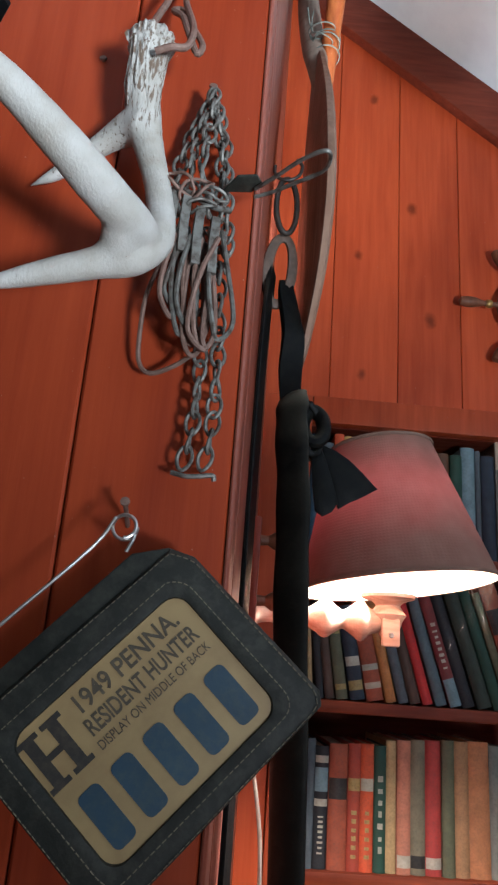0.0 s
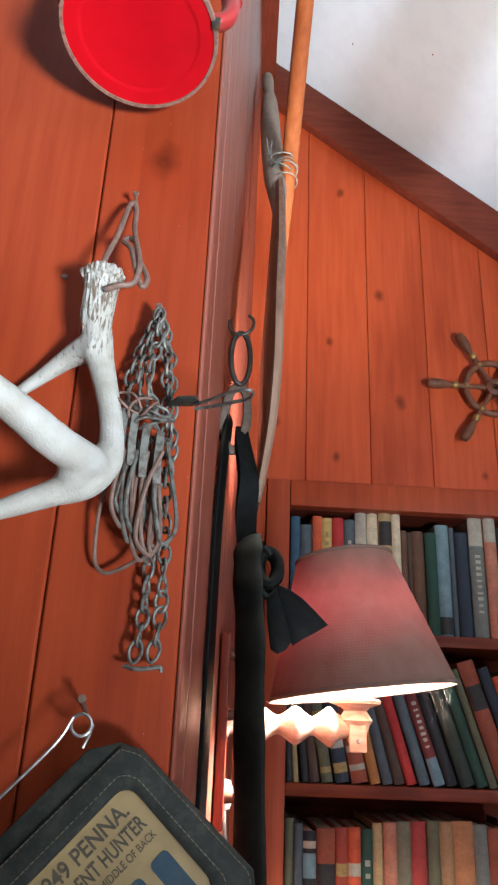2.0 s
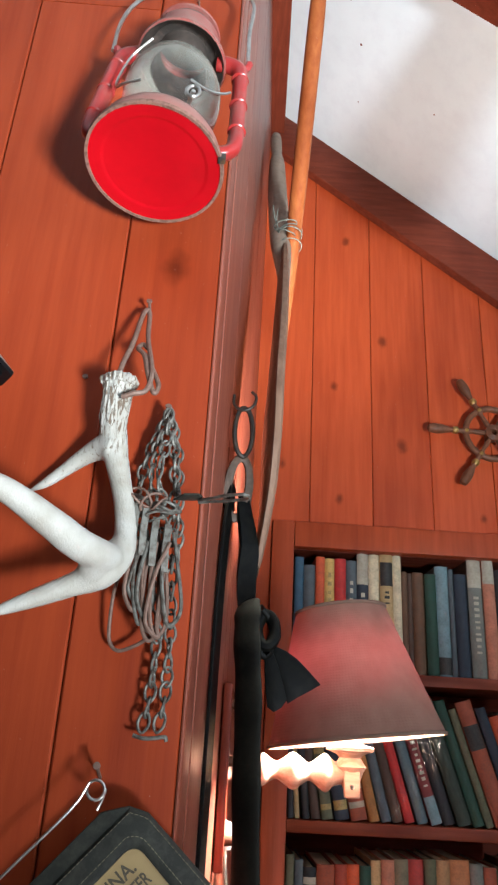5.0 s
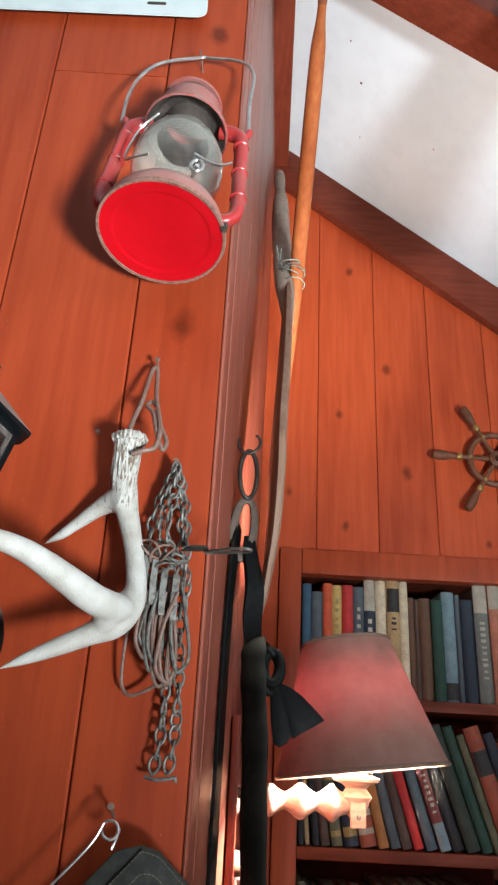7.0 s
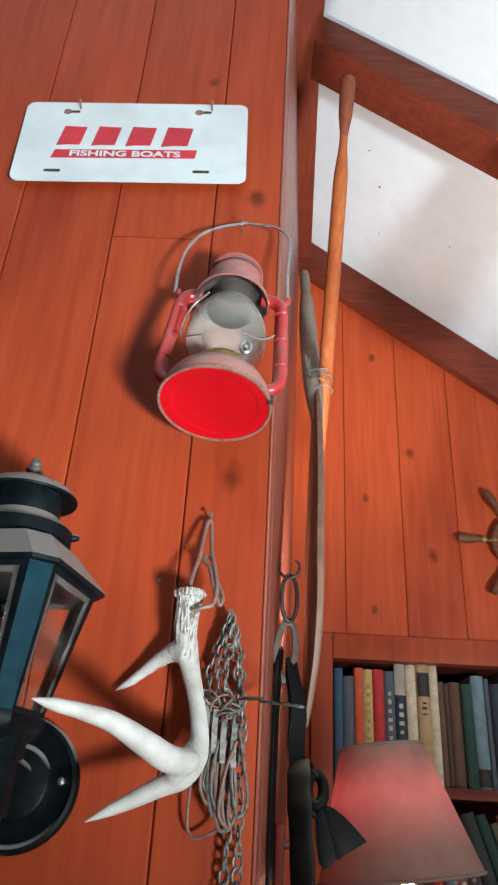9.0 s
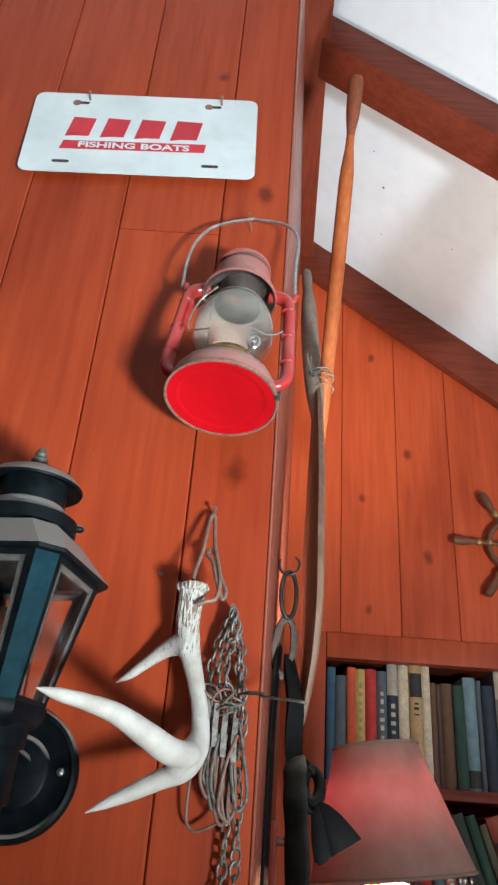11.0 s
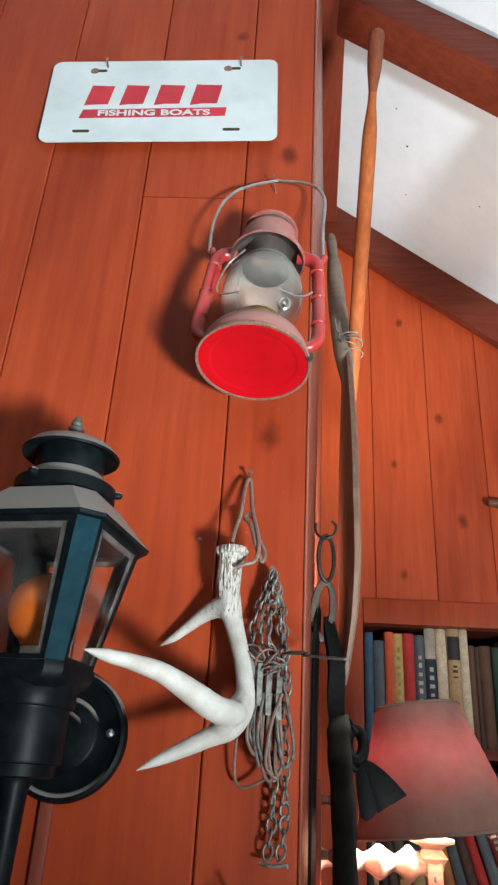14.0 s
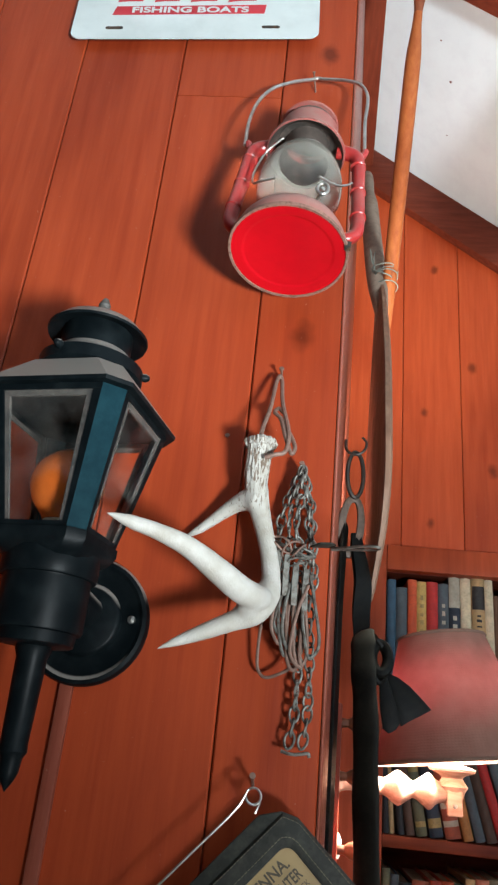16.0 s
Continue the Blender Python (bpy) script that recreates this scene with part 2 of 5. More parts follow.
# ---- structure ----
WALL_Y, END_X, FAR_Y = 0.46, 0.083, 1.461
SPLAY = Matrix.Translation((END_X, WALL_Y, 0)) @ pose(0, 0, 0, 0, 0, -4.06) @ Matrix.Translation((-END_X, -WALL_Y, 0))


def slope(x):
    """Height of the sloping ceiling."""
    return 3.585 - 0.78 * x


# floor added out of view, dark so that little light bounces up
part("floor", box(B(), -3.6, 2.5, -5.1, 1.9, -0.1, 0.0), FLOOR)
bpy.data.objects["floor"]["kind"] = "structure"
tagged(bpy.data.objects["floor"], "unseen dark brown board floor of the cabin room", "floor")

bm = B()
prism(bm, [(0.10, slope(0.10)), (2.4, slope(2.4)), (2.4, slope(2.4) + 0.1), (0.10, slope(0.10) + 0.1)], -5.1, 1.9)
tagged(part("ceiling", bm, PLASTER), "white rough-plastered sloping ceiling between dark red beams", "ceiling", kind="structure")
# flat ceiling added out of view to close the room
tagged(part("ceiling_flat", box(B(), -3.6, 0.10, -5.1, 0.5, slope(0.10), slope(0.10) + 0.1), PLASTER), "unseen white plastered flat ceiling over the room", "ceiling", kind="structure")
# unseen walls, stained dark; south and west stand far back to cut bounced light
for name, dims in (("wall_south", (-3.6, 2.5, -5.1, -5.0, 0, 3.7)), ("wall_west", (-3.6, -3.5, -5.0, 0.5, 0, 3.7)), ("wall_east", (2.3, 2.4, -5.0, 1.9, 0, 2.0))):
    tagged(part(name, box(B(), *dims), TRIM_RED), "unseen red stained board wall closing the cabin room", "wall", kind="structure")

for x, y, r in ((0.339, 1.105, 0.0032), (0.30, 1.02, 0.0022), (0.36, 1.25, 0.0018), (0.52, 1.16, 0.0020)):
    speck = part("paint_speck", lathe(B(), [(0.0, -0.0012), (r, -0.0006), (r * 0.8, 0.001), (0.0, 0.001)], pose(x, y, slope(x), 0, 38, 0), 8), BEAM_RED, bpy.data.objects["ceiling"])
wall_north = tagged(part("wall_north", box(B(), -3.5, 0.077, WALL_Y + 0.018, WALL_Y + 0.09, 0, slope(0.1)), BEAM_RED),
                    "red stained vertical board wall with hung keepsakes", "wall", kind="structure")
wall_return = tagged(part("wall_return", box(B(), 0.02, END_X - 0.0185, WALL_Y + 0.092, FAR_Y + 0.4, 0, slope(0.1), m=SPLAY), BEAM_RED),
                     "red stained board wall running back beside the bookcase", "wall", kind="structure")

# far wall with the opening of the bookcase
CASE_X0, CASE_X1, CASE_TOP = 0.251, 1.30, 2.205
wall_far = empty("wall_far", "orange-red knotty pine board wall above the bookcase", "wall", kind="structure")
bm = B()
box(bm, 0.02, CASE_X0, FAR_Y + 0.016, FAR_Y + 0.09, 0, 3.7)
box(bm, CASE_X1, 2.3, FAR_Y + 0.016, FAR_Y + 0.09, 0, 3.7)
box(bm, CASE_X0, CASE_X1, FAR_Y + 0.016, FAR_Y + 0.09, CASE_TOP, 3.7)
part("backing", bm, BEAM_RED, wall_far)

# rafters: one against the far wall, one across the slope, and the beam along the return wall
for y0, y1, name in ((FAR_Y - 0.028, FAR_Y + 0.012, "rake_board"), (0.757, 0.852, "rafter")):
    drop = 0.135 if name == "rake_board" else 0.10
    bm = B()
    prism(bm, [(0.10, slope(0.10) - drop), (2.3, slope(2.3) - drop), (2.3, slope(2.3) + 0.02), (0.10, slope(0.10) + 0.02)], y0, y1, bevel=0.004)
    tagged(part(name, bm, BEAM_RED), "dark red stained beam under the white sloping ceiling", "beam", kind="structure")
bm = B()
prism(bm, [(0.09, -5.0), (0.125, -5.0), (0.158, 0.8), (0.19, FAR_Y), (0.09, FAR_Y)], 3.375, 3.66, m=Matrix(((1, 0, 0, 0), (0, 0, 1, 0), (0, 1, 0, 0), (0, 0, 0, 1))), bevel=0.003)
tagged(part("wall_beam", bm, BEAM_LONG), "dark red stained beam along the top of the wall", "beam", kind="structure")

# worn arris where the near wall meets the splayed return, with a narrow rebate behind it
bm = B()
prof = [(0.0802, WALL_Y + 0.02), (0.0802, WALL_Y - 0.0004), (0.0812, WALL_Y - 0.0008), (0.0822, WALL_Y - 0.0002), (0.0829, WALL_Y + 0.0010), (0.0833, WALL_Y + 0.0030), (0.0860, WALL_Y + 0.0420),
        (0.0852, WALL_Y + 0.0440), (0.0852, WALL_Y + 0.0495), (0.078, WALL_Y + 0.0495)]
prism(bm, prof, 0.0, slope(0.1), m=Matrix(((1, 0, 0, 0), (0, 0, 1, 0), (0, 1, 0, 0), (0, 0, 0, 1))))
tagged(part("corner_trim", bm, RETURN_RED), "worn brownish-red arris at the wall's end", "trim", kind="structure")

# ---- bookcase ----
bookcase = empty("bookcase", "red-brown built-in wooden bookcase full of old books", "bookcase", (CASE_X0, FAR_Y, 0))
CASE_M = Matrix.Translation((-CASE_X0, -FAR_Y, 0))


def case_part(name, *dims, bevel=0.002, mat=None):
    bm = box(B(), *dims, bevel=bevel)
    bm.transform(CASE_M)
    return part(name, bm, mat or CASE_RED, bookcase)


SHELF_TOPS = (1.955, 1.680, 1.405, 1.13)
case_part("side_trim", 0.203, CASE_X0, FAR_Y - 0.014, FAR_Y + 0.02, 0.0, 2.262, mat=CASE_TRIM)
case_part("top_trim", CASE_X0 + 0.001, CASE_X1 + 0.05, FAR_Y - 0.014, FAR_Y + 0.02, 2.206, 2.262, mat=CASE_TRIM)
case_part("side_panel", CASE_X0 - 0.02, CASE_X0 + 0.001, FAR_Y + 0.02, FAR_Y + 0.27, 0.0, 2.23, mat=TRIM_RED)
case_part("side_panel", CASE_X1 - 0.001, CASE_X1 + 0.02, FAR_Y - 0.01, FAR_Y + 0.27, 0.0, 2.23, mat=TRIM_RED)
case_part("back_panel", CASE_X0, CASE_X1, FAR_Y + 0.26, FAR_Y + 0.28, 0.0, 2.23)
case_part("top_panel", CASE_X0, CASE_X1, FAR_Y + 0.01, FAR_Y + 0.26, 2.207, 2.23)
for z in SHELF_TOPS:
    case_part("shelf", CASE_X0 + 0.001, CASE_X1 - 0.001, FAR_Y - 0.004, FAR_Y + 0.26, z - 0.022, z)

CLOTH = {}


def cloth(colour):
    """Book cloth: woven, rubbed at random."""
    if colour not in CLOTH:
        c = tuple(colour)
        CLOTH[colour] = worn("book_cloth_%d" % len(CLOTH), c, tuple(min(1, x * 0.75 + 0.012) for x in c), 240, 0.7, bump=0.25, dist=0.0006)
    return CLOTH[colour]


PAPER = worn("yellowed_paper", (0.52, 0.42, 0.28), (0.42, 0.33, 0.2), 300, 0.9)
LABEL_DARK = worn("book_label_black", (0.02, 0.018, 0.016), (0.04, 0.035, 0.03), 200, 0.6)
LABEL_PALE = worn("book_label_pale", (0.50, 0.46, 0.36), (0.42, 0.38, 0.29), 200, 0.7)
LABEL_GOLD = worn("book_gilt", (0.42, 0.30, 0.10), (0.26, 0.18, 0.06), 300, 0.5)


def book(x0, x1, z, height, colour, lean=0.0, marks=(), inset=0.0, words="book"):
    """A book standing with its rounded spine to the front; lean in degrees, top towards -x. marks: (low, high, material) as shares of the height."""
    w = x1 - x0 - 0.0008
    depth = 0.13 + 0.05 * random.random()
    thing = empty("book", words + " on the bookcase shelf", "book", group="books on the shelves")
    y = FAR_Y + 0.010 + inset
    thing.matrix_basis = pose(x0 + 0.0004, y, z + 0.0005, 0, -lean, 0)
    bow = min(0.006, w * 0.22)
    c = 0.0022
    out = []
    for i in range(9):
        u = i / 8
        out.append((u * w, -bow * math.sin(math.pi * u) ** 0.7))
    bm = B()
    outline = out + [(w, depth), (w - c, depth), (w - c, 0.004), (c, 0.004), (c, depth), (0, depth)]
    swap = Matrix(((1, 0, 0, 0), (0, 0, 1, 0), (0, 1, 0, 0), (0, 0, 0, 1)))
    prism(bm, outline, 0.0, height, m=swap)
    part("cover", bm, cloth(colour), thing)
    bm = B()
    box(bm, c, w - c, 0.0035, depth - 0.004, 0.003, height - 0.003)
    part("page_block", bm, PAPER, thing, flat=True)
    for lo, hi, mat, *side in marks:
        bm = B()
        side = side[0] if side else 0.02
        row = [(u * w, -bow * math.sin(math.pi * u) ** 0.7 - 0.0003) for u in np.linspace(side, 1 - side, 9)]
        band = row + [(a, b + 0.0004) for a, b in row[::-1]]
        prism(bm, band, height * lo, height * hi, m=swap)
        part("spine_mark", bm, mat, thing)
    return thing


def text_bars(lo, hi, count, mat):
    step = (hi - lo) / count
    return [(lo + i * step, lo + (i + random.uniform(0.3, 0.6)) * step, mat, random.uniform(0.28, 0.36)) for i in range(count)]


BLUE, SLATE, ORANGE, YELLOW, RED = (0.035, 0.10, 0.16), (0.09, 0.115, 0.13), (0.66, 0.10, 0.03), (0.62, 0.42, 0.13), (0.56, 0.030, 0.025)
CREAM, TAN, BROWN, DKBROWN, DKGREEN = (0.76, 0.66, 0.44), (0.55, 0.37, 0.17), (0.15, 0.072, 0.035), (0.085, 0.045, 0.028), (0.016, 0.065, 0.040)
SKY, NAVY, GREY, SALMON, BLACK = (0.20, 0.31, 0.34), (0.022, 0.035, 0.055), (0.20, 0.21, 0.18), (0.58, 0.22, 0.13), (0.016, 0.017, 0.02)
OLIVE, WHITE, MAROON, RUST = (0.13, 0.13, 0.07), (0.68, 0.63, 0.52), (0.20, 0.028, 0.026), (0.36, 0.08, 0.035)
top_shelf = [
    (0.257, 0.277, 2.189, BLUE, "faded blue cloth book", ()), (0.277, 0.302, 2.172, SLATE, "slate grey cloth book", ()),
    (0.302, 0.322, 2.191, ORANGE, "bright orange cloth book", ()), (0.322, 0.344, 2.189, YELLOW, "mustard yellow cloth book", text_bars(0.2, 0.9, 9, LABEL_GOLD)),
    (0.344, 0.369, 2.190, RED, "bright red cloth book", ()), (0.369, 0.393, 2.188, SLATE, "grey-blue book with pale spine print", text_bars(0.3, 0.85, 7, LABEL_PALE)),
    (0.393, 0.419, 2.208, NAVY, "dark blue book with a white spine top", [(0.72, 0.998, LABEL_PALE)] + text_bars(0.4, 0.68, 4, LABEL_PALE)),
    (0.419, 0.443, 2.210, CREAM, "cream cloth book", ()), (0.443, 0.472, 2.214, TAN, "tan book with a black spine label", [(0.70, 0.90, LABEL_DARK)] + text_bars(0.55, 0.68, 3, LABEL_DARK)),
    (0.472, 0.491, 2.208, CREAM, "cream paper-bound book", ()), (0.491, 0.504, 2.171, BROWN, "thin brown book", ()), (0.504, 0.515, 2.168, DKBROWN, "thin dark brown book", ()),
    (0.515, 0.541, 2.171, BROWN, "brown cloth book", ()), (0.541, 0.566, 2.168, DKGREEN, "dark green cloth book", ()),
    (0.566, 0.595, 2.188, SKY, "pale blue book with a dark foot", [(0.02, 0.17, LABEL_DARK)]), (0.595, 0.606, 2.183, SLATE, "thin slate blue book", ()),
    (0.606, 0.634, 2.172, NAVY, "navy cloth book", ()), (0.636, 0.668, 2.208, GREY, "grey book with a cream spine top", [(0.75, 0.998, LABEL_PALE)] + text_bars(0.2, 0.7, 10, LABEL_PALE)),
    (0.668, 0.695, 2.210, SALMON, "salmon book with a white spine top", [(0.78, 0.998, LABEL_PALE)]), (0.695, 0.722, 2.186, BLACK, "black cloth book", ()),
    (0.722, 0.75, 2.18, SLATE, "slate grey cloth book", ()), (0.75, 0.785, 2.19, BROWN, "brown cloth book", ()), (0.785, 0.81, 2.17, DKGREEN, "dark green cloth book", ()),
]
for x0, x1, top, colour, words, marks in top_shelf:
    book(x0, x1, 1.955, top - 1.955, colour, 0, marks, random.uniform(0, 0.012), words)

# the leaning row of the middle shelf: x at the shelf, thickness, height, lean
leaning = [
    (0.256, 0.012, 0.17, BLACK, 2, "thin black book", ()), (0.270, 0.010, 0.16, TAN, 4, "thin tan book", ()), (0.285, 0.014, 0.17, BLACK, 6, "black cloth book", ()),
    (0.301, 0.018, 0.18, DKBROWN, 8, "dark brown cloth book", ()), (0.322, 0.022, 0.165, OLIVE, 9, "olive book, gilt bands", [(0.1, 0.16, LABEL_GOLD), (0.7, 0.76, LABEL_GOLD)]),
    (0.348, 0.028, 0.17, NAVY, 10, "navy book with blue spine stripes", [(0.1, 0.2, LABEL_GOLD), (0.35, 0.45, LABEL_PALE)]),
    (0.379, 0.032, 0.18, RUST, 11, "rust book with white bands", [(0.12, 0.18, LABEL_PALE), (0.3, 0.36, LABEL_PALE)]),
    (0.414, 0.020, 0.205, (0.5, 0.2, 0.05), 13, "orange cloth book leaning", ()), (0.437, 0.020, 0.20, SLATE, 14, "slate grey book leaning", ()),
    (0.460, 0.021, 0.205, DKBROWN, 15, "dark brown book leaning", ()), (0.484, 0.020, 0.215, RED, 16, "red cloth book leaning", ()),
    (0.508, 0.022, 0.21, (0.10, 0.15, 0.17), 16, "grey-blue book leaning", ()),
    (0.533, 0.023, 0.225, MAROON, 17, "dark red book with a pale blue foot", [(0.0, 0.22, cloth(SKY))] + text_bars(0.3, 0.7, 8, LABEL_PALE)),
    (0.559, 0.024, 0.22, BLACK, 17, "black book leaning", ()), (0.586, 0.028, 0.235, (0.03, 0.045, 0.03), 17, "dark green-black book leaning", ()),
    (0.617, 0.022, 0.235, DKGREEN, 17, "dark green book leaning", ()), (0.642, 0.016, 0.22, OLIVE, 17, "olive book leaning", ()),
    (0.661, 0.034, 0.235, RUST, 17, "brick red book leaning", [(0.6, 0.8, LABEL_DARK)]), (0.698, 0.022, 0.225, NAVY, 17, "navy book leaning", ()),
    (0.723, 0.024, 0.21, ORANGE, 17, "orange book leaning", ()), (0.75, 0.03, 0.22, WHITE, 17, "off-white book leaning", ()),
    (0.784, 0.024, 0.21, DKGREEN, 17, "dark green book leaning", ()),
]
for x, w, h, colour, lean, words, marks in leaning:
    book(x, x + w, 1.680, h, colour, lean, marks, random.uniform(0, 0.008), words)

low_shelf = [
    (0.256, 0.272, 1.62, OLIVE, "olive cloth book", ()), (0.272, 0.288, 1.612, SLATE, "slate grey cloth book", ()),
    (0.288, 0.313, 1.600, BLACK, "black book with white spine print", [(0.86, 0.92, LABEL_PALE), (0.62, 0.82, cloth(SKY)), (0.5, 0.56, LABEL_PALE)] + text_bars(0.12, 0.45, 8, LABEL_PALE)),
    (0.313, 0.347, 1.606, RUST, "brick red book with a black emblem", [(0.55, 0.72, LABEL_DARK)]),
    (0.347, 0.370, 1.608, (0.42, 0.06, 0.03), "red book with gilt bands", [(0.62, 0.72, LABEL_GOLD)] + text_bars(0.1, 0.5, 6, LABEL_GOLD)),
    (0.370, 0.394, 1.609, ORANGE, "orange-red book with pale bands", [(0.62, 0.72, LABEL_PALE)] + text_bars(0.1, 0.5, 6, LABEL_GOLD)),
    (0.394, 0.416, 1.607, DKGREEN, "dark green book with small white marks", text_bars(0.15, 0.8, 7, LABEL_PALE)),
    (0.416, 0.435, 1.617, TAN, "tan cloth book", ()), (0.435, 0.460, 1.619, SALMON, "salmon cloth book", [(0.05, 0.14, LABEL_PALE)]),
    (0.460, 0.487, 1.621, (0.22, 0.19, 0.12), "grey-olive cloth book", [(0.05, 0.14, LABEL_DARK)]), (0.487, 0.516, 1.622, (0.46, 0.05, 0.04), "red cloth book", [(0.05, 0.13, LABEL_PALE)]),
    (0.516, 0.539, 1.624, OLIVE, "olive cloth book", ()), (0.539, 0.566, 1.623, (0.42, 0.22, 0.1), "tan-brown cloth book", ()),
    (0.566, 0.604, 1.625, (0.50, 0.20, 0.08), "orange-tan cloth book", ()), (0.604, 0.63, 1.62, GREY, "grey cloth book", ()), (0.63, 0.655, 1.615, RUST, "rust cloth book", ()),
    (0.655, 0.69, 1.61, OLIVE, "olive cloth book", ()), (0.69, 0.72, 1.62, BROWN, "brown cloth book", ()),
]
for x0, x1, top, colour, words, marks in low_shelf:
    book(x0, x1, 1.405, top - 1.405, colour, 0, marks, random.uniform(0, 0.006), words)

# ---- materials of the things ----
def bone(name, ridged=0.15):
    """Bleached antler: ivory, with brown grooves running along it, deeper towards the base, chalky patches and hairline cracks."""
    m, n, l, b = nodes_of(name)
    streak = noise_of(n, l, stretched(n, l, 1, 1, 0.11, False), 520, 4, 0.65)
    patch = noise_of(n, l, stretched(n, l, 1, 1, 1, False), 48, 4)
    fine = noise_of(n, l, stretched(n, l, 1, 1, 0.5, False), 900, 3)
    crack = noise_of(n, l, stretched(n, l, 0.35, 1, 0.8, False), 190, 6, 0.75)
    col = mixcol(n, l, ramp(n, l, patch, 0.35, 0.7), (0.49, 0.465, 0.42), (0.36, 0.325, 0.27))
    col = mixcol(n, l, ramp(n, l, crack, 0.70, 0.76), col, (0.20, 0.145, 0.10))
    sep = n.new("ShaderNodeSeparateXYZ")
    l.new(n.new("ShaderNodeTexCoord").outputs["Object"], sep.inputs[0])
    base = ramp(n, l, sep.outputs[2], -0.11, -0.035)
    groove = n.new("ShaderNodeMath")
    groove.operation = "MULTIPLY_ADD"
    groove.inputs[1].default_value = ridged
    l.new(base, groove.inputs[0]), l.new(streak, groove.inputs[2])
    dark = ramp(n, l, groove.outputs[0], 0.69, 0.76)
    col = mixcol(n, l, dark, col, (0.17, 0.12, 0.085))
    l.new(col, b.inputs["Base Color"])
    b.inputs["Roughness"].default_value = 0.55
    b.inputs["Specular IOR Level"].default_value = 0.3
    low = n.new("ShaderNodeMath")
    low.operation = "MULTIPLY_ADD"
    low.inputs[1].default_value = -1.6
    l.new(dark, low.inputs[0]), l.new(fine, low.inputs[2])
    bumped(n, l, b, low.outputs[0], 0.5, 0.0011)
    return m


BONE = bone("bleached_antler")
BURR = bone("rough_antler_base", 0.19)
IRON = worn("rusty_grey_iron", (0.20, 0.19, 0.165), (0.075, 0.052, 0.038), 180, 0.5, metal=0.45, bump=0.5)
RUSTY = worn("rusty_wire", (0.20, 0.115, 0.085), (0.28, 0.175, 0.135), 200, 0.6, metal=0.3, bump=0.4)
STEEL = worn("bright_wire", (0.62, 0.60, 0.56), (0.45, 0.42, 0.38), 120, 0.28, metal=0.9, bump=0.1)
DARKIRON = worn("dark_iron", (0.028, 0.022, 0.018), (0.055, 0.036, 0.024), 150, 0.5, metal=0.4, bump=0.4)
RINGIRON = worn("brown_flat_ring", (0.075, 0.046, 0.031), (0.12, 0.078, 0.055), 130, 0.55, bump=0.4)
LEATHER = worn("black_leather", (0.003, 0.003, 0.003), (0.007, 0.0065, 0.005), 120, 0.5, bump=0.4, gloss=0.10, dust=(0.060, 0.055, 0.040), settle=(0.30, 1.0))
OLDLEATHER = worn("dusty_leather", (0.022, 0.023, 0.018), (0.044, 0.044, 0.034), 140, 0.6, bump=0.45, gloss=0.3)
# the pale upward faces are dust and also lamplight painted on the upper bend
STRAP = worn("dusty_toplit_strap", (0.004, 0.004, 0.0035), (0.010, 0.009, 0.007), 90, 0.5, bump=0.5, gloss=0.10, dust=(0.12, 0.11, 0.08), settle=(-0.06, 0.85))
RED_ENAMEL = worn("red_enamel", (0.42, 0.026, 0.024), (0.36, 0.075, 0.062), 55, 0.30, bump=0.12, lo=0.45, hi=0.7, dust=(0.36, 0.18, 0.155), gloss=0.45, settle=(0.12, 0.7))
RED_DUSTY = worn("dusty_red_tin", (0.38, 0.085, 0.070), (0.33, 0.16, 0.135), 70, 0.55, bump=0.3, lo=0.4, hi=0.7, dust=(0.36, 0.22, 0.185), gloss=0.25, settle=(0.0, 0.8))
RED_BASE = worn("bright_red_enamel", (0.62, 0.004, 0.011), (0.55, 0.004, 0.010), 20, 0.22, bump=0.01, gloss=0.4)
RUST_RIM = worn("rusty_tin_rim", (0.30, 0.15, 0.11), (0.16, 0.07, 0.045), 300, 0.75, bump=0.7)
TIN = worn("sooty_tin", (0.07, 0.058, 0.05), (0.16, 0.12, 0.10), 90, 0.5, metal=0.3, dust=(0.26, 0.20, 0.17))
BRASS = worn("tarnished_brass", (0.40, 0.24, 0.07), (0.25, 0.14, 0.05), 120, 0.4, metal=0.7)
COACH = worn("black_painted_metal", (0.003, 0.005, 0.006), (0.007, 0.010, 0.011), 60, 0.42, bump=0.25, dust=(0.23, 0.205, 0.18), gloss=0.09, settle=(0.30, 0.58))
FINIAL = worn("dusty_finial_metal", (0.10, 0.088, 0.075), (0.055, 0.050, 0.045), 120, 0.6, bump=0.3)
TEAL = worn("teal_black_post", (0.004, 0.021, 0.029), (0.007, 0.031, 0.040), 50, 0.5, bump=0.1, gloss=0.03)
# greyish strips: reflections on the panes' dusty glass bevels, put into colour
BEVEL_GLINT = worn("dusty_bevel_glint", (0.085, 0.075, 0.068), (0.045, 0.045, 0.043), 70, 0.25, bump=0.15, gloss=0.4)
CLEAR = glass("dusty_lamp_glass", (0.93, 0.91, 0.88), rough=0.015, amount=0.035, ior=1.16)
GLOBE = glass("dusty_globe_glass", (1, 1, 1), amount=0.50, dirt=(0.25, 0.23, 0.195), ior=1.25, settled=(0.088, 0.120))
PLATE = worn("white_plate_paint", (0.68, 0.72, 0.70), (0.63, 0.67, 0.65), 30, 0.35, bump=0.05)
PLATE_RED = worn("plate_red_paint", (0.58, 0.022, 0.035), (0.5, 0.02, 0.03), 60, 0.4, bump=0.05)
SLOT = worn("dark_slot", (0.03, 0.025, 0.02), (0.10, 0.05, 0.02), 200, 0.7)


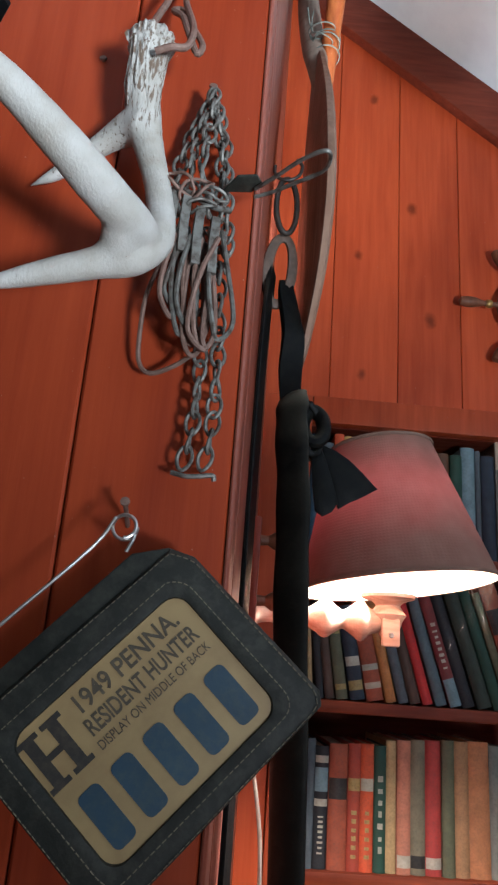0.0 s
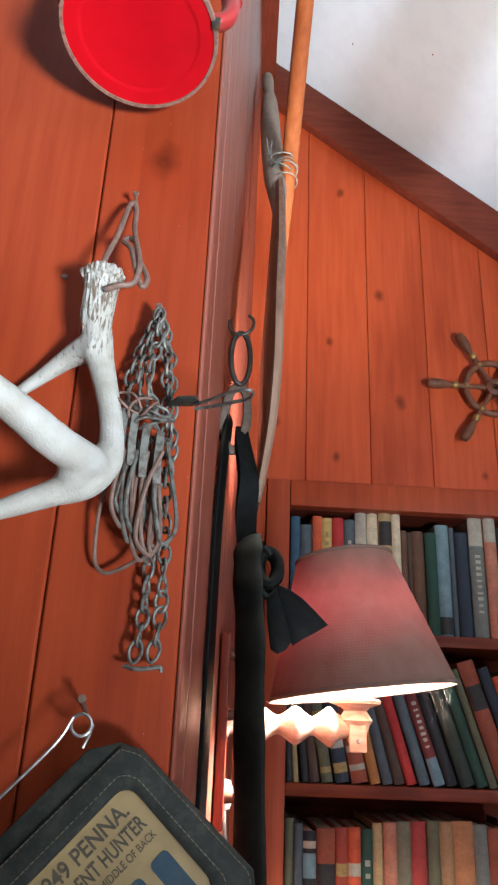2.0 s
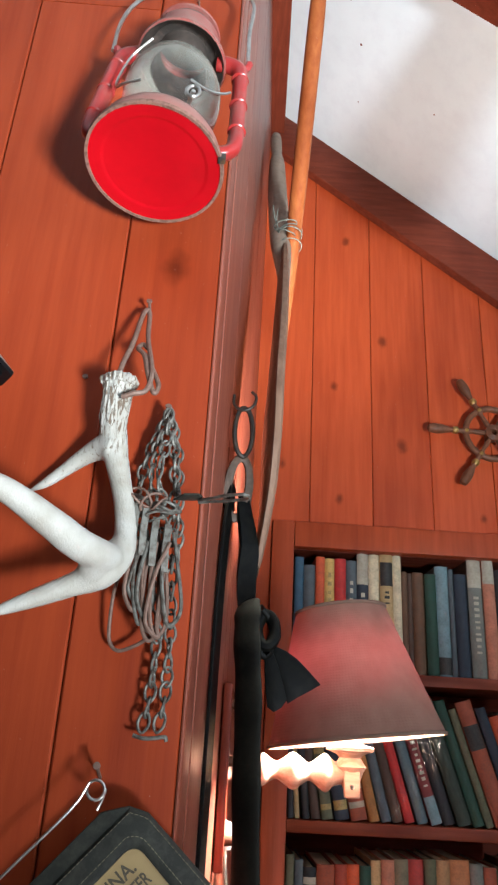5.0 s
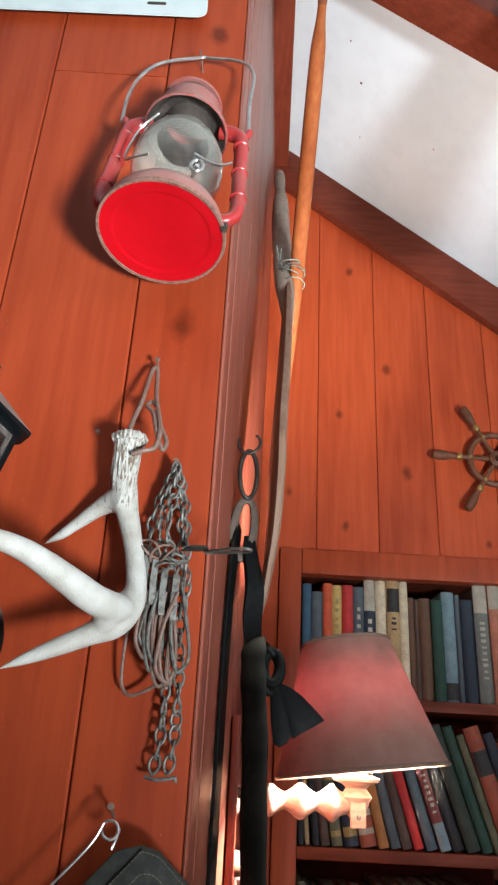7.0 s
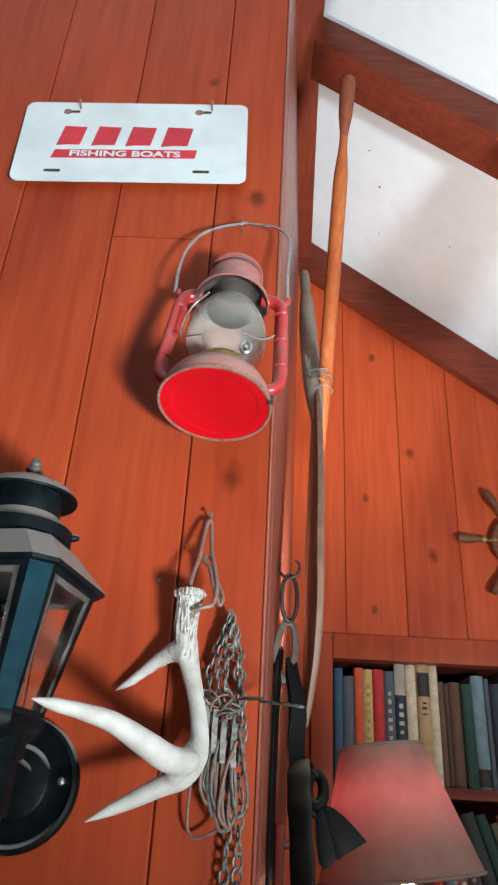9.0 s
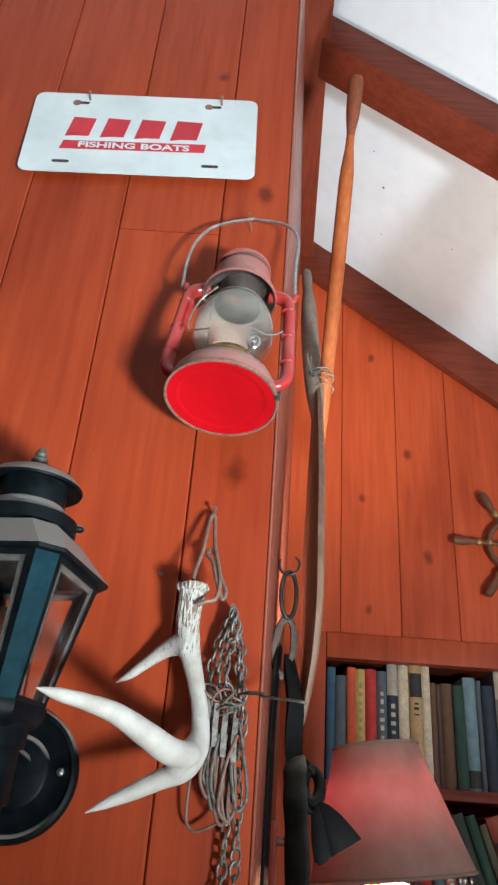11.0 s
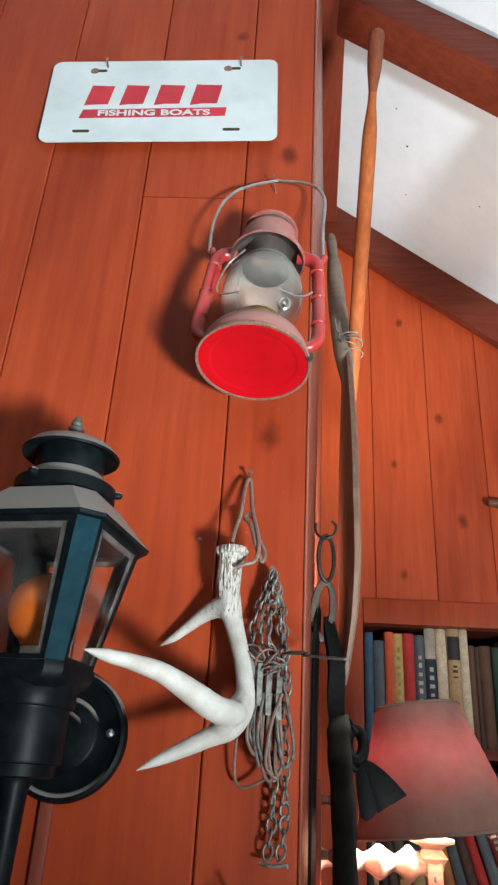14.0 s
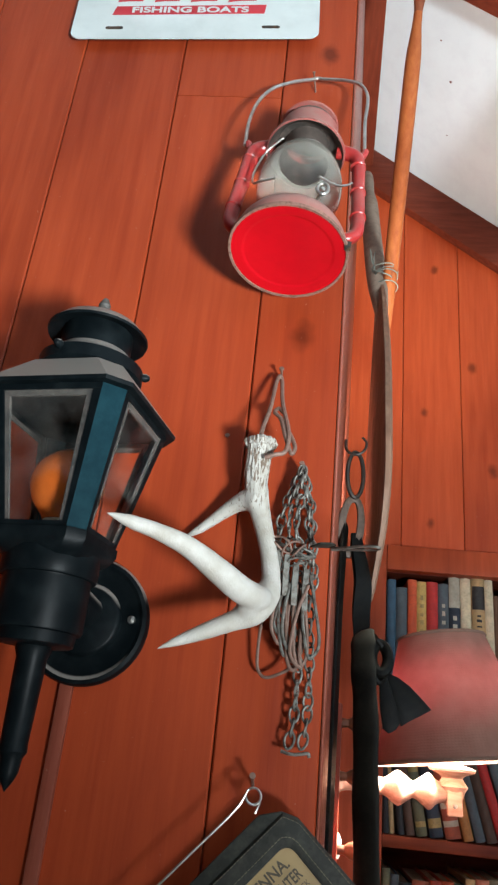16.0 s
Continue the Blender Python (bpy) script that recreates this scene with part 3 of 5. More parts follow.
def nail(place, way=(0.0, -1.0, 0.35), length=0.02, radius=0.0012):
    """A bare nail driven into the wall."""
    p, d = Vector(place), Vector(way).normalized()
    bm = tube(B(), [p - d * 0.008, p + d * (length * 0.6), p + d * length], radius, 8)
    tube(bm, [p + d * length, p + d * (length + 0.0012)], radius * 2.0, 8)
    return tagged(part("nail", bm, RUSTY), "rusty nail driven into the red board wall", "nail", "nails in the wall")


# ---- white advertising plate ----
def rounded(w, h, r, steps=6):
    out = []
    for cx, cz, a0 in ((w / 2 - r, h / 2 - r, 0), (-w / 2 + r, h / 2 - r, 90), (-w / 2 + r, -h / 2 + r, 180), (w / 2 - r, -h / 2 + r, 270)):
        for i in range(steps + 1):
            a = radians(a0 + 90 * i / steps)
            out.append((cx + r * math.cos(a), cz + r * math.sin(a)))
    return out


sign = empty("advertising_plate", "white metal plate with red lettering hung on two nails", "sign", (-0.118, WALL_Y - 0.008, 2.662))
sign.rotation_euler = (radians(-1.5), radians(-1.8), 0)
bm = prism(B(), rounded(0.302, 0.155, 0.012), -0.0008, 0.0008)
part("plate", bm, PLATE, sign)
for i, (x, w) in enumerate(((-0.078, 0.030), (-0.032, 0.030), (0.014, 0.032), (0.062, 0.034))):
    bm = prism(B(), [(x - w / 2 - 0.007, -0.012 + 0.0004 * (4 - i)), (x - w * 0.1 - 0.006, -0.009), (x + w / 2 - 0.006, -0.009), (x + w / 2, 0.026), (x - w / 2, 0.028)], -0.0012, -0.0007)
    part("logo_block", bm, PLATE_RED, sign, flat=True)
bm = prism(B(), [(-0.104, -0.035), (0.084, -0.033), (0.086, -0.017), (-0.100, -0.019)], -0.0012, -0.0007)
part("red_band", bm, PLATE_RED, sign, flat=True)
lettering("lettering", "FISHING BOATS", 0.0145, Matrix.Translation((-0.008, -0.0016, -0.0312)) @ pose(0, 0, 0, 90, 0, 0), PLATE, sign, bold=0.0004, widen=1.42)
for x, z in ((-0.088, 0.058), (0.091, 0.060), (-0.098, -0.059), (0.093, -0.058)):
    bm = prism(B(), [(x + a, z + b) for a, b in rounded(0.022, 0.005, 0.0024, 3)], -0.0011, -0.0004)
    part("slot", bm, SLOT, sign, flat=True)
    if z > 0:
        part("rust_stain", lathe(B(), [(0.0, -0.0004), (0.0058, -0.0003), (0.0052, 0.0003), (0.0, 0.0003)], pose(x - 0.006, -0.0011, z, 90, 0, 0), 14), RUST_RIM, sign, "rusty stain round the nail")
nail((-0.197, WALL_Y, 2.722), length=0.018)
nail((-0.018, WALL_Y, 2.728), length=0.018)

# ---- red lantern ----
lantern = empty("barn_lantern", "small dusty red kerosene lantern with glass globe hung on nail", "lantern")
lantern.matrix_basis = pose(0.0252, 0.386, 2.2235, -9.5, 3, 0) @ Matrix.Diagonal((1, 1, 0.955, 1))
part("base_plate", lathe(B(), [(0.0, 0.0014), (0.0395, 0.0014), (0.0408, 0.0012), (0.0420, 0.0005), (0.0432, 0.0003), (0.0525, 0.0), (0.0525, 0.003), (0.0, 0.004)], steps=64), RED_BASE, lantern, "bright red enamelled underside")
part("rim", lathe(B(), [(0.0522, -0.0010), (0.0545, -0.0012), (0.0550, 0.0015), (0.0540, 0.0035), (0.0520, 0.0030)], steps=48, closed=True), RUST_RIM, lantern)
part("tank", lathe(B(), [(0.0530, 0.002), (0.0525, 0.010), (0.0500, 0.018), (0.0460, 0.026), (0.0400, 0.031), (0.0310, 0.034), (0.0290, 0.038), (0.0, 0.038)], steps=48), RED_DUSTY, lantern, "dusty red fuel tank")
part("burner", lathe(B(), [(0.0290, 0.036), (0.0300, 0.046), (0.0280, 0.050), (0.0245, 0.055), (0.0180, 0.058), (0.0100, 0.070), (0.0, 0.072)]), BRASS, lantern, "tarnished brass burner")
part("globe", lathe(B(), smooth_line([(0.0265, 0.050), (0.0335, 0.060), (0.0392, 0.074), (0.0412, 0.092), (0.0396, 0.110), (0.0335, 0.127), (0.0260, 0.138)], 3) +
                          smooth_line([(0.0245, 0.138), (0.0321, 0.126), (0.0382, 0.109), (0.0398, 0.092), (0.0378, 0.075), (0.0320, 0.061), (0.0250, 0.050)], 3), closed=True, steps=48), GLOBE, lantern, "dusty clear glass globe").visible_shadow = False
part("globe_plate", lathe(B(), [(0.0245, 0.136), (0.0275, 0.138), (0.0255, 0.141), (0.0235, 0.144), (0.0230, 0.166), (0.0215, 0.166), (0.0220, 0.144)], closed=True), TIN, lantern, "sooty tin chimney")
hood = part("hood", lathe(B(), [(0.0385, 0.1505), (0.0400, 0.1510), (0.0400, 0.1540), (0.0350, 0.1610), (0.0322, 0.1650), (0.0312, 0.1680), (0.0300, 0.1880), (0.0265, 0.1895), (0.0262, 0.1880), (0.0290, 0.1870), (0.0300, 0.1680), (0.0335, 0.1610), (0.0385, 0.1540)], steps=40, closed=True), RED_DUSTY, lantern)
part("hood_lining", lathe(B(), [(0.0388, 0.1508), (0.0336, 0.1590), (0.0300, 0.1640), (0.0225, 0.1660), (0.0225, 0.1650), (0.0298, 0.1630), (0.0332, 0.1582), (0.0380, 0.1508)], steps=40, closed=True), TIN, hood, "dark sooty underside")
cap = part("chimney_cap", lathe(B(), [(0.0262, 0.188), (0.0255, 0.199), (0.0, 0.199)]), TIN, lantern, "dark rusty cap")
part("cap_rim", lathe(B(), [(0.0250, 0.1985), (0.0285, 0.1985), (0.0295, 0.2000), (0.0285, 0.2020), (0.0, 0.2060)], steps=40), RED_DUSTY, cap)
for s in (-1, 1):
    pts = smooth_line([(s * 0.040, 0, 0.026), (s * 0.051, 0, 0.0265), (s * 0.0580, 0, 0.034), (s * 0.0592, 0, 0.050), (s * 0.0570, 0, 0.090), (s * 0.0540, 0, 0.140), (s * 0.0500, 0, 0.153), (s * 0.042, 0, 0.158), (s * 0.032, 0, 0.160)], 5)
    tubeob = part("side_tube", tube(B(), pts, 0.0072, 14, flat=0.85), RED_ENAMEL, lantern)
    for z, x in ((0.058, 0.0590), (0.095, 0.0567), (0.135, 0.0543)):
        part("seam_ring", lathe(B(), [(0.0068, -0.0010), (0.0080, 0), (0.0068, 0.0010)], Matrix.Translation((s * x, 0, z)), 14), RED_ENAMEL, tubeob)
    part("bail_ear", tube(B(), [(s * 0.052, 0, 0.148), (s * 0.058, 0, 0.156), (s * 0.060, 0, 0.164)], 0.0035, 8), RED_ENAMEL, lantern)
pts = smooth_line([(-0.063, 0.0, 0.16), (-0.065, -0.0002, 0.2041), (-0.061, 0.0019, 0.2453), (-0.049, 0.0031, 0.2748), (-0.03, 0.0061, 0.2953), (-0.009, 0.0093, 0.3096), (-0.002, 0.0094, 0.313), (0.005, 0.0091, 0.3115), (0.029, 0.0044, 0.3032), (0.046, -0.0019, 0.2855), (0.0545, -0.0057, 0.262), (0.0565, -0.0075, 0.2385), (0.056, -0.0062, 0.2041), (0.059, 0.0, 0.16)], 6)
part("bail", tube(B(), pts, 0.0019, 8), STEEL, lantern, "grey wire bail")
pts = smooth_line([(-0.020, -0.032, 0.128), (-0.036, -0.022, 0.116), (-0.044, -0.015, 0.094), (-0.042, -0.018, 0.074), (-0.034, -0.026, 0.066), (-0.020, -0.032, 0.064)], 6)
part("globe_wire", tube(B(), pts, 0.0011, 8), STEEL, lantern)
pts = smooth_line([(0.020, -0.036, 0.066), (0.034, -0.026, 0.070), (0.044, -0.020, 0.078), (0.050, -0.016, 0.088)], 6)
part("globe_wire", tube(B(), pts, 0.0011, 8), STEEL, lantern)
ring = [(0.0250 + 0.0050 * math.cos(a), -0.0400, 0.0430 + 0.0075 * math.sin(a)) for a in np.linspace(0, 2 * math.pi, 17)[:-1]]
part("wick_knob", tube(B(), ring, 0.0016, 8, closed=True), STEEL, lantern)
part("wick_shaft", tube(B(), [(0.018, -0.020, 0.045), (0.0255, -0.0405, 0.0430)], 0.0018, 8), STEEL, lantern)
part("filler_notch", box(B(), 0.0500, 0.0556, -0.016, -0.010, -0.0016, 0.0045, 0.0004), SLOT, lantern)
nail((0.0365, WALL_Y, 2.5125), (-0.15, -1.0, 0.42), length=0.021, radius=0.0009)

# ---- black coach lamp ----
coach = empty("wall_lantern", "black coach lamp with dusty glass panes and an amber bulb", "wall lamp")
coach.matrix_basis = pose(-0.123, 0.362, 0, 0, 0, -10)


def octo(side, cut):
    h = side / 2
    return [(h, -h + cut), (h, h - cut), (h - cut, h), (-h + cut, h), (-h, h - cut), (-h, -h + cut), (-h + cut, -h), (h - cut, -h)]


def loft(bm, levels):
    """Rings of points, (outline, z), joined into one skin with both ends closed."""
    rings = [[bm.verts.new((x, y, z)) for x, y in o] for o, z in levels]
    for a, b in zip(rings, rings[1:]):
        for i in range(len(a)):
            j = (i + 1) % len(a)
            bm.faces.new((a[i], a[j], b[j], b[i]))
    bm.faces.new(rings[0][::-1])
    bm.faces.new(rings[-1])
    return bm


Z0, Z1, S0, S1 = 1.935, 2.040, 0.070, 0.112
part("roof", loft(B(), [(octo(0.108, 0.013), 2.0375), (octo(0.1225, 0.0145), 2.0375), (octo(0.1235, 0.0145), 2.0405), (octo(0.080, 0.014), 2.0670), (octo(0.068, 0.014), 2.0690)]), COACH, coach, "dusty black roof", flat=True)
part("collar", lathe(B(), [(0.034, 2.066), (0.0415, 2.071), (0.0415, 2.081), (0.034, 2.085), (0.031, 2.090), (0.029, 2.092)], steps=40), COACH, coach)
for a in (20, 140, 260):
    part("thumb_screw", lathe(B(), [(0.0, 0.0), (0.0032, 0.001), (0.0036, 0.006), (0.002, 0.009), (0.0, 0.0095)], pose(0, 0, 2.079, 0, 0, a) @ pose(0.038, 0, 0, 0, 90, 0), 10), COACH, coach)
part("chimney", lathe(B(), [(0.0285, 2.088), (0.0285, 2.118)], steps=40), COACH, coach)
part("cap", lathe(B(), [(0.0285, 2.112), (0.0405, 2.108), (0.0412, 2.110), (0.034, 2.118), (0.018, 2.126), (0.007, 2.129), (0.0, 2.130)], steps=40), COACH, coach, "dusty round cap")
part("finial", lathe(B(), [(0.0075, 2.1285), (0.0052, 2.1320), (0.0070, 2.1345), (0.0070, 2.1362), (0.0040, 2.1385), (0.0052, 2.1410), (0.0040, 2.1440), (0.0022, 2.1475), (0.0, 2.1480)], steps=24), FINIAL, coach, "dusty turned finial")
part("floor_plate", loft(B(), [(octo(0.050, 0.010), 1.918), (octo(0.066, 0.010), 1.924), (octo(0.074, 0.010), 1.932), (octo(0.074, 0.010), 1.938), (octo(0.060, 0.010), 1.940)]), COACH, coach)
o0, o1 = octo(S0, 0.010), octo(S1, 0.013)


def skew_bar(a0, a1, b0, b1, inner=0.86):
    """A bar between two lines (bottom and top points), as deep as inner tells."""
    bm = B()
    quad = []
    for (x, y), z in ((a0, Z0), (b0, Z0), (b1, Z1), (a1, Z1)):
        quad.append((x, y, z))
    out = [bm.verts.new(p) for p in quad]
    inn = [bm.verts.new((x * inner, y * inner, z)) for x, y, z in quad]
    bm.faces.new(out)
    bm.faces.new(inn[::-1])
    for i in range(4):
        j = (i + 1) % 4
        bm.faces.new((out[j], out[i], inn[i], inn[j]))
    return bm


def between(a, b, t):
    return (a[0] + (b[0] - a[0]) * t, a[1] + (b[1] - a[1]) * t)


for i in (1, 3, 5, 7):
    j = (i + 1) % 8
    post = part("corner_post", skew_bar(o0[i], o1[i], o0[j], o1[j], 0.9), TEAL, coach, "teal-black corner post")
for i in (0, 2, 4, 6):
    j = (i + 1) % 8
    a0, b0, a1, b1 = o0[i], o0[j], o1[i], o1[j]
    pane = part("pane", skew_bar(between(a0, b0, 0.1), between(a1, b1, 0.1), between(a0, b0, 0.9), between(a1, b1, 0.9), 0.965), CLEAR, coach, "dusty clear glass pane", flat=True)
    pane.visible_shadow = False
    for t0, t1 in ((0.0, 0.075), (0.925, 1.0)):
        part("frame_bar", skew_bar(between(a0, b0, t0), between(a1, b1, t0), between(a0, b0, t1), between(a1, b1, t1), 0.93), COACH, pane, flat=True)
        u0, u1 = (t1, t1 + 0.05) if t0 == 0.0 else (t0 - 0.05, t0)
        near = [tuple(0.985 * c for c in between(p, q, u)) for p, q, u in ((a0, b0, u0), (a1, b1, u0), (a0, b0, u1), (a1, b1, u1))]
        part("glazing_bead", skew_bar(*near, 0.97), BEVEL_GLINT, pane, flat=True)
    top = [between(p, q, 0.935) for p, q in ((a0, a1), (b0, b1))]
    bot = [between(p, q, 0.065) for p, q in ((a0, a1), (b0, b1))]
    for (p, q), z0, z1, (u, v) in ((top, Z0 + 0.935 * (Z1 - Z0), Z1, (a1, b1)), (bot, Z0 + 0.065 * (Z1 - Z0), Z0, (a0, b0))):
        bm = B()
        quad = [(*p, z0), (*q, z0), (*v, z1), (*u, z1)]
        out = [bm.verts.new((x * 1.004, y * 1.004, z)) for x, y, z in quad]
        inn = [bm.verts.new((x * 0.94, y * 0.94, z)) for x, y, z in quad]
        bm.faces.new(out), bm.faces.new(inn[::-1])
        for k in range(4):
            bm.faces.new((out[k], out[(k + 1) % 4], inn[(k + 1) % 4], inn[k]))
        part("frame_bar", bm, COACH, pane, flat=True)
    bm = B()
    quad = [(*[0.985 * c for c in between(between(a0, a1, h), between(b0, b1, h), u)], Z0 + h * (Z1 - Z0)) for h, u in ((0.895, 0.10), (0.895, 0.90), (0.935, 0.90), (0.935, 0.10))]
    out = [bm.verts.new(p) for p in quad]
    inn = [bm.verts.new((x * 0.96, y * 0.96, z)) for x, y, z in quad]
    bm.faces.new(out), bm.faces.new(inn[::-1])
    for k in range(4):
        bm.faces.new((out[k], out[(k + 1) % 4], inn[(k + 1) % 4], inn[k]))
    part("glazing_bead", bm, BEVEL_GLINT, pane, flat=True)
AMBER = worn("amber_bulb_glass", (0.40, 0.085, 0.012), (0.34, 0.070, 0.010), 40, 0.14, bump=0.0)
bulb = part("bulb", lathe(B(), smooth_line([(0.0, 1.950), (0.012, 1.951), (0.015, 1.955), (0.024, 1.966), (0.0275, 1.979), (0.0248, 1.992), (0.0165, 2.002), (0.0075, 2.007), (0.0, 2.008)], 4), steps=40), AMBER, coach, "amber glass bulb, unlit")
part("socket", lathe(B(), [(0.0125, 1.938), (0.0125, 1.958), (0.0, 1.958)]), LABEL_PALE, coach)
part("holder", lathe(B(), [(0.0, 1.928), (0.0340, 1.928), (0.0345, 1.926), (0.0345, 1.9105), (0.0335, 1.9090), (0.0312, 1.9088), (0.0308, 1.9070), (0.0308, 1.8740), (0.0300, 1.8722), (0.0270, 1.8715), (0.0262, 1.8640), (0.0245, 1.8630), (0.0115, 1.8625), (0.0105, 1.8610)], steps=40), COACH, coach)
part("stem", lathe(B(), [(0.0115, 1.864), (0.0125, 1.860), (0.0105, 1.855), (0.0090, 1.800), (0.0095, 1.796), (0.0070, 1.792), (0.0065, 1.784), (0.0040, 1.778), (0.0, 1.772)], steps=24), COACH, coach)
inv = coach.matrix_basis.inverted()
bm2 = lathe(B(), [(0.0, 0.0), (0.0520, 0.0), (0.0522, 0.005), (0.0505, 0.0085), (0.0475, 0.0095), (0.0455, 0.0080), (0.0440, 0.0070), (0.0300, 0.0075), (0.0285, 0.0105), (0.0260, 0.0120), (0.0, 0.0125)],
            inv @ pose(-0.117, WALL_Y - 0.001, 1.896, 90, 0, 0), 48)
plate = part("back_plate", bm2, COACH, coach, "round black wall plate")
part("screw", lathe(B(), [(0.0, 0.0), (0.0035, 0.0), (0.003, 0.003), (0.0, 0.004)], inv @ pose(-0.079, WALL_Y - 0.0075, 1.899, 90, 0, 0), 12), STEEL, plate, "bright screw")
part("arm", tube(B(), [inv @ Vector(p) for p in smooth_line([(-0.113, WALL_Y - 0.02, 1.900), (-0.118, 0.42, 1.905), (-0.124, 0.385, 1.912)], 5)], 0.013, 16), COACH, coach)

tagged(part("cable_channel", box(B(), -0.1295, -0.1185, WALL_Y - 0.006, WALL_Y, 1.30, 1.848, 0.0015), CHANNEL_RED), "red painted cable channel running down the board wall", "cable channel")

# ---- antler ----
bm = B()
beam = smooth_line([(0.0150, 0.424, 2.051, 0.0118), (0.0142, 0.426, 2.040, 0.0101), (0.0135, 0.429, 2.023, 0.0095), (0.0158, 0.433, 2.006, 0.0098), (0.0215, 0.433, 1.985, 0.0082),
                    (0.0285, 0.429, 1.961, 0.0074), (0.0328, 0.424, 1.938, 0.0078), (0.0322, 0.417, 1.921, 0.0092), (0.0235, 0.409, 1.9065, 0.0096), (0.0080, 0.404, 1.898, 0.0078), (-0.0120, 0.398, 1.8875, 0.0062), (-0.0290, 0.394, 1.879, 0.0042), (-0.0440, 0.389, 1.871, 0.0010)], 6)
tube(bm, [p[:3] for p in beam], [p[3] for p in beam], 20, wobble=0.06)
tine = smooth_line([(0.0300, 0.416, 1.918, 0.0082), (0.0240, 0.396, 1.9155, 0.0098), (0.0140, 0.376, 1.9160, 0.0100), (-0.0032, 0.3555, 1.9250, 0.0091), (-0.0220, 0.337, 1.9345, 0.0075), (-0.0400, 0.320, 1.9385, 0.0060), (-0.0580, 0.308, 1.9410, 0.0047), (-0.0720, 0.299, 1.943, 0.0012)], 6)
tube(bm, [p[:3] for p in tine], [p[3] for p in tine], 20, wobble=0.05)
for web in ([(0.0310, 0.422, 1.928, 0.0080), (0.0262, 0.409, 1.9175, 0.0100), (0.0195, 0.391, 1.9140, 0.0092)], [(0.0200, 0.388, 1.9140, 0.0088), (0.0170, 0.401, 1.9055, 0.0086), (0.0090, 0.404, 1.8985, 0.0070)]):
    line = smooth_line(web, 5)
    tube(bm, [p[:3] for p in line], [p[3] for p in line], 16)
spur = smooth_line([(0.0190, 0.433, 2.002, 0.0128), (0.0085, 0.438, 2.005, 0.0102), (-0.0040, 0.444, 2.001, 0.0072), (-0.0195, 0.449, 1.990, 0.0053), (-0.0332, 0.451, 1.979, 0.0040), (-0.0460, 0.452, 1.971, 0.0010)], 6)
tube(bm, [p[:3] for p in spur], [p[3] for p in spur], 16, wobble=0.06)
antler = empty("antler", "bleached white deer antler hung from a bent wire", "antler", (0.018, 0.41, 2.05))
bm.transform(Matrix.Translation((-0.018, -0.41, -2.05)))
horn = part("beam", bm, BONE, antler)
blend = horn.modifiers.new("blend", "REMESH")
blend.mode, blend.voxel_size, blend.use_smooth_shade = "VOXEL", 0.0011, True
soften = horn.modifiers.new("soften", "SMOOTH")
soften.factor, soften.iterations = 0.5, 34
bm = B()
rings = []
spine = [p for p in beam if p[2] > 1.996]
for i, (x, y, z, r) in enumerate([(0.0150, 0.4240, 2.0560, 0.0085), (0.0150, 0.4238, 2.0545, 0.0125), (0.0150, 0.4238, 2.0515, 0.0136), (0.0148, 0.4242, 2.0480, 0.0124)] + [(*p[:3], p[3] * 1.03) for p in spine[2:]]):
    fade = max(0.0, min(1.0, (z - 1.998) / 0.018))
    ring = []
    for k in range(72):
        a = 2 * math.pi * k / 72
        way = Vector((math.cos(a), math.sin(a), z * 9))
        rough = 0.11 * noise.noise(Vector((way.x * 4.2, way.y * 4.2, z * 55))) + 0.10 * noise.noise(Vector((way.x * 9.0, way.y * 9.0, z * 90)))
        rough = rough * fade * (1.3 if i < 4 else 1.0) - 0.16 * (1 - fade) ** 2
        ring.append(bm.verts.new((x - 0.018 + r * (1 + rough) * math.cos(a), y - 0.41 + r * (1 + rough) * math.sin(a), z - 2.05)))
    rings.append(ring)
for a, b in zip(rings, rings[1:]):
    for k in range(72):
        j = (k + 1) % 72
        bm.faces.new((a[k], a[j], b[j], b[k]))
bm.faces.new(rings[0])
bm.faces.new(rings[-1][::-1])
part("burr", bm, BURR, antler, "rough grey-brown antler base")
pts = smooth_line([(0.020, 0.412, 2.034), (0.028, 0.411, 2.037), (0.0365, 0.414, 2.042), (0.0380, 0.420, 2.062), (0.0300, 0.436, 2.098), (0.0270, 0.448, 2.128), (0.0230, 0.444, 2.126), (0.0200, 0.430, 2.090), (0.0160, 0.424, 2.070), (0.0145, 0.420, 2.058)], 6)
hang = part("hanging_wire", tube(B(), pts, 0.0020, 8), RUSTY)
tagged(hang, "rusty bent wire loop holding the antler on a nail", "wire")
pts = smooth_line([(0.0300, 0.430, 2.080), (0.0370, 0.424, 2.066), (0.0440, 0.420, 2.050), (0.0415, 0.418, 2.042), (0.0355, 0.420, 2.058), (0.0300, 0.428, 2.078), (0.0240, 0.432, 2.086), (0.0270, 0.436, 2.092), (0.0320, 0.432, 2.086)], 6)
part("wire_twist", tube(B(), pts, 0.0019, 8), RUSTY, hang)
nail((0.026, WALL_Y, 2.132), length=0.016)
nail((-0.019, WALL_Y, 2.072), length=0.001, radius=0.0011)

# ---- chain bundle ----
chain = empty("trap_chain", "bundle of rusty grey trap chains and wire snares", "chain", (0.051, 0.447, 2.036))


def link_mesh(length, width, gauge):
    """One twisted chain link, its length along z."""
    pts = []
    for i in range(18):
        a = 2 * math.pi * i / 18
        z = 0.5 * length * math.cos(a)
        x = 0.5 * width * math.sin(a) * (0.75 + 0.25 * abs(math.sin(a)))
        tw = 0.55 * z / length
        pts.append((x * math.cos(tw), x * math.sin(tw), z))
    return finish(tube(B(), pts, gauge, 7, closed=True), "link", IRON)


LINK = link_mesh(0.0128, 0.0074, 0.00105)


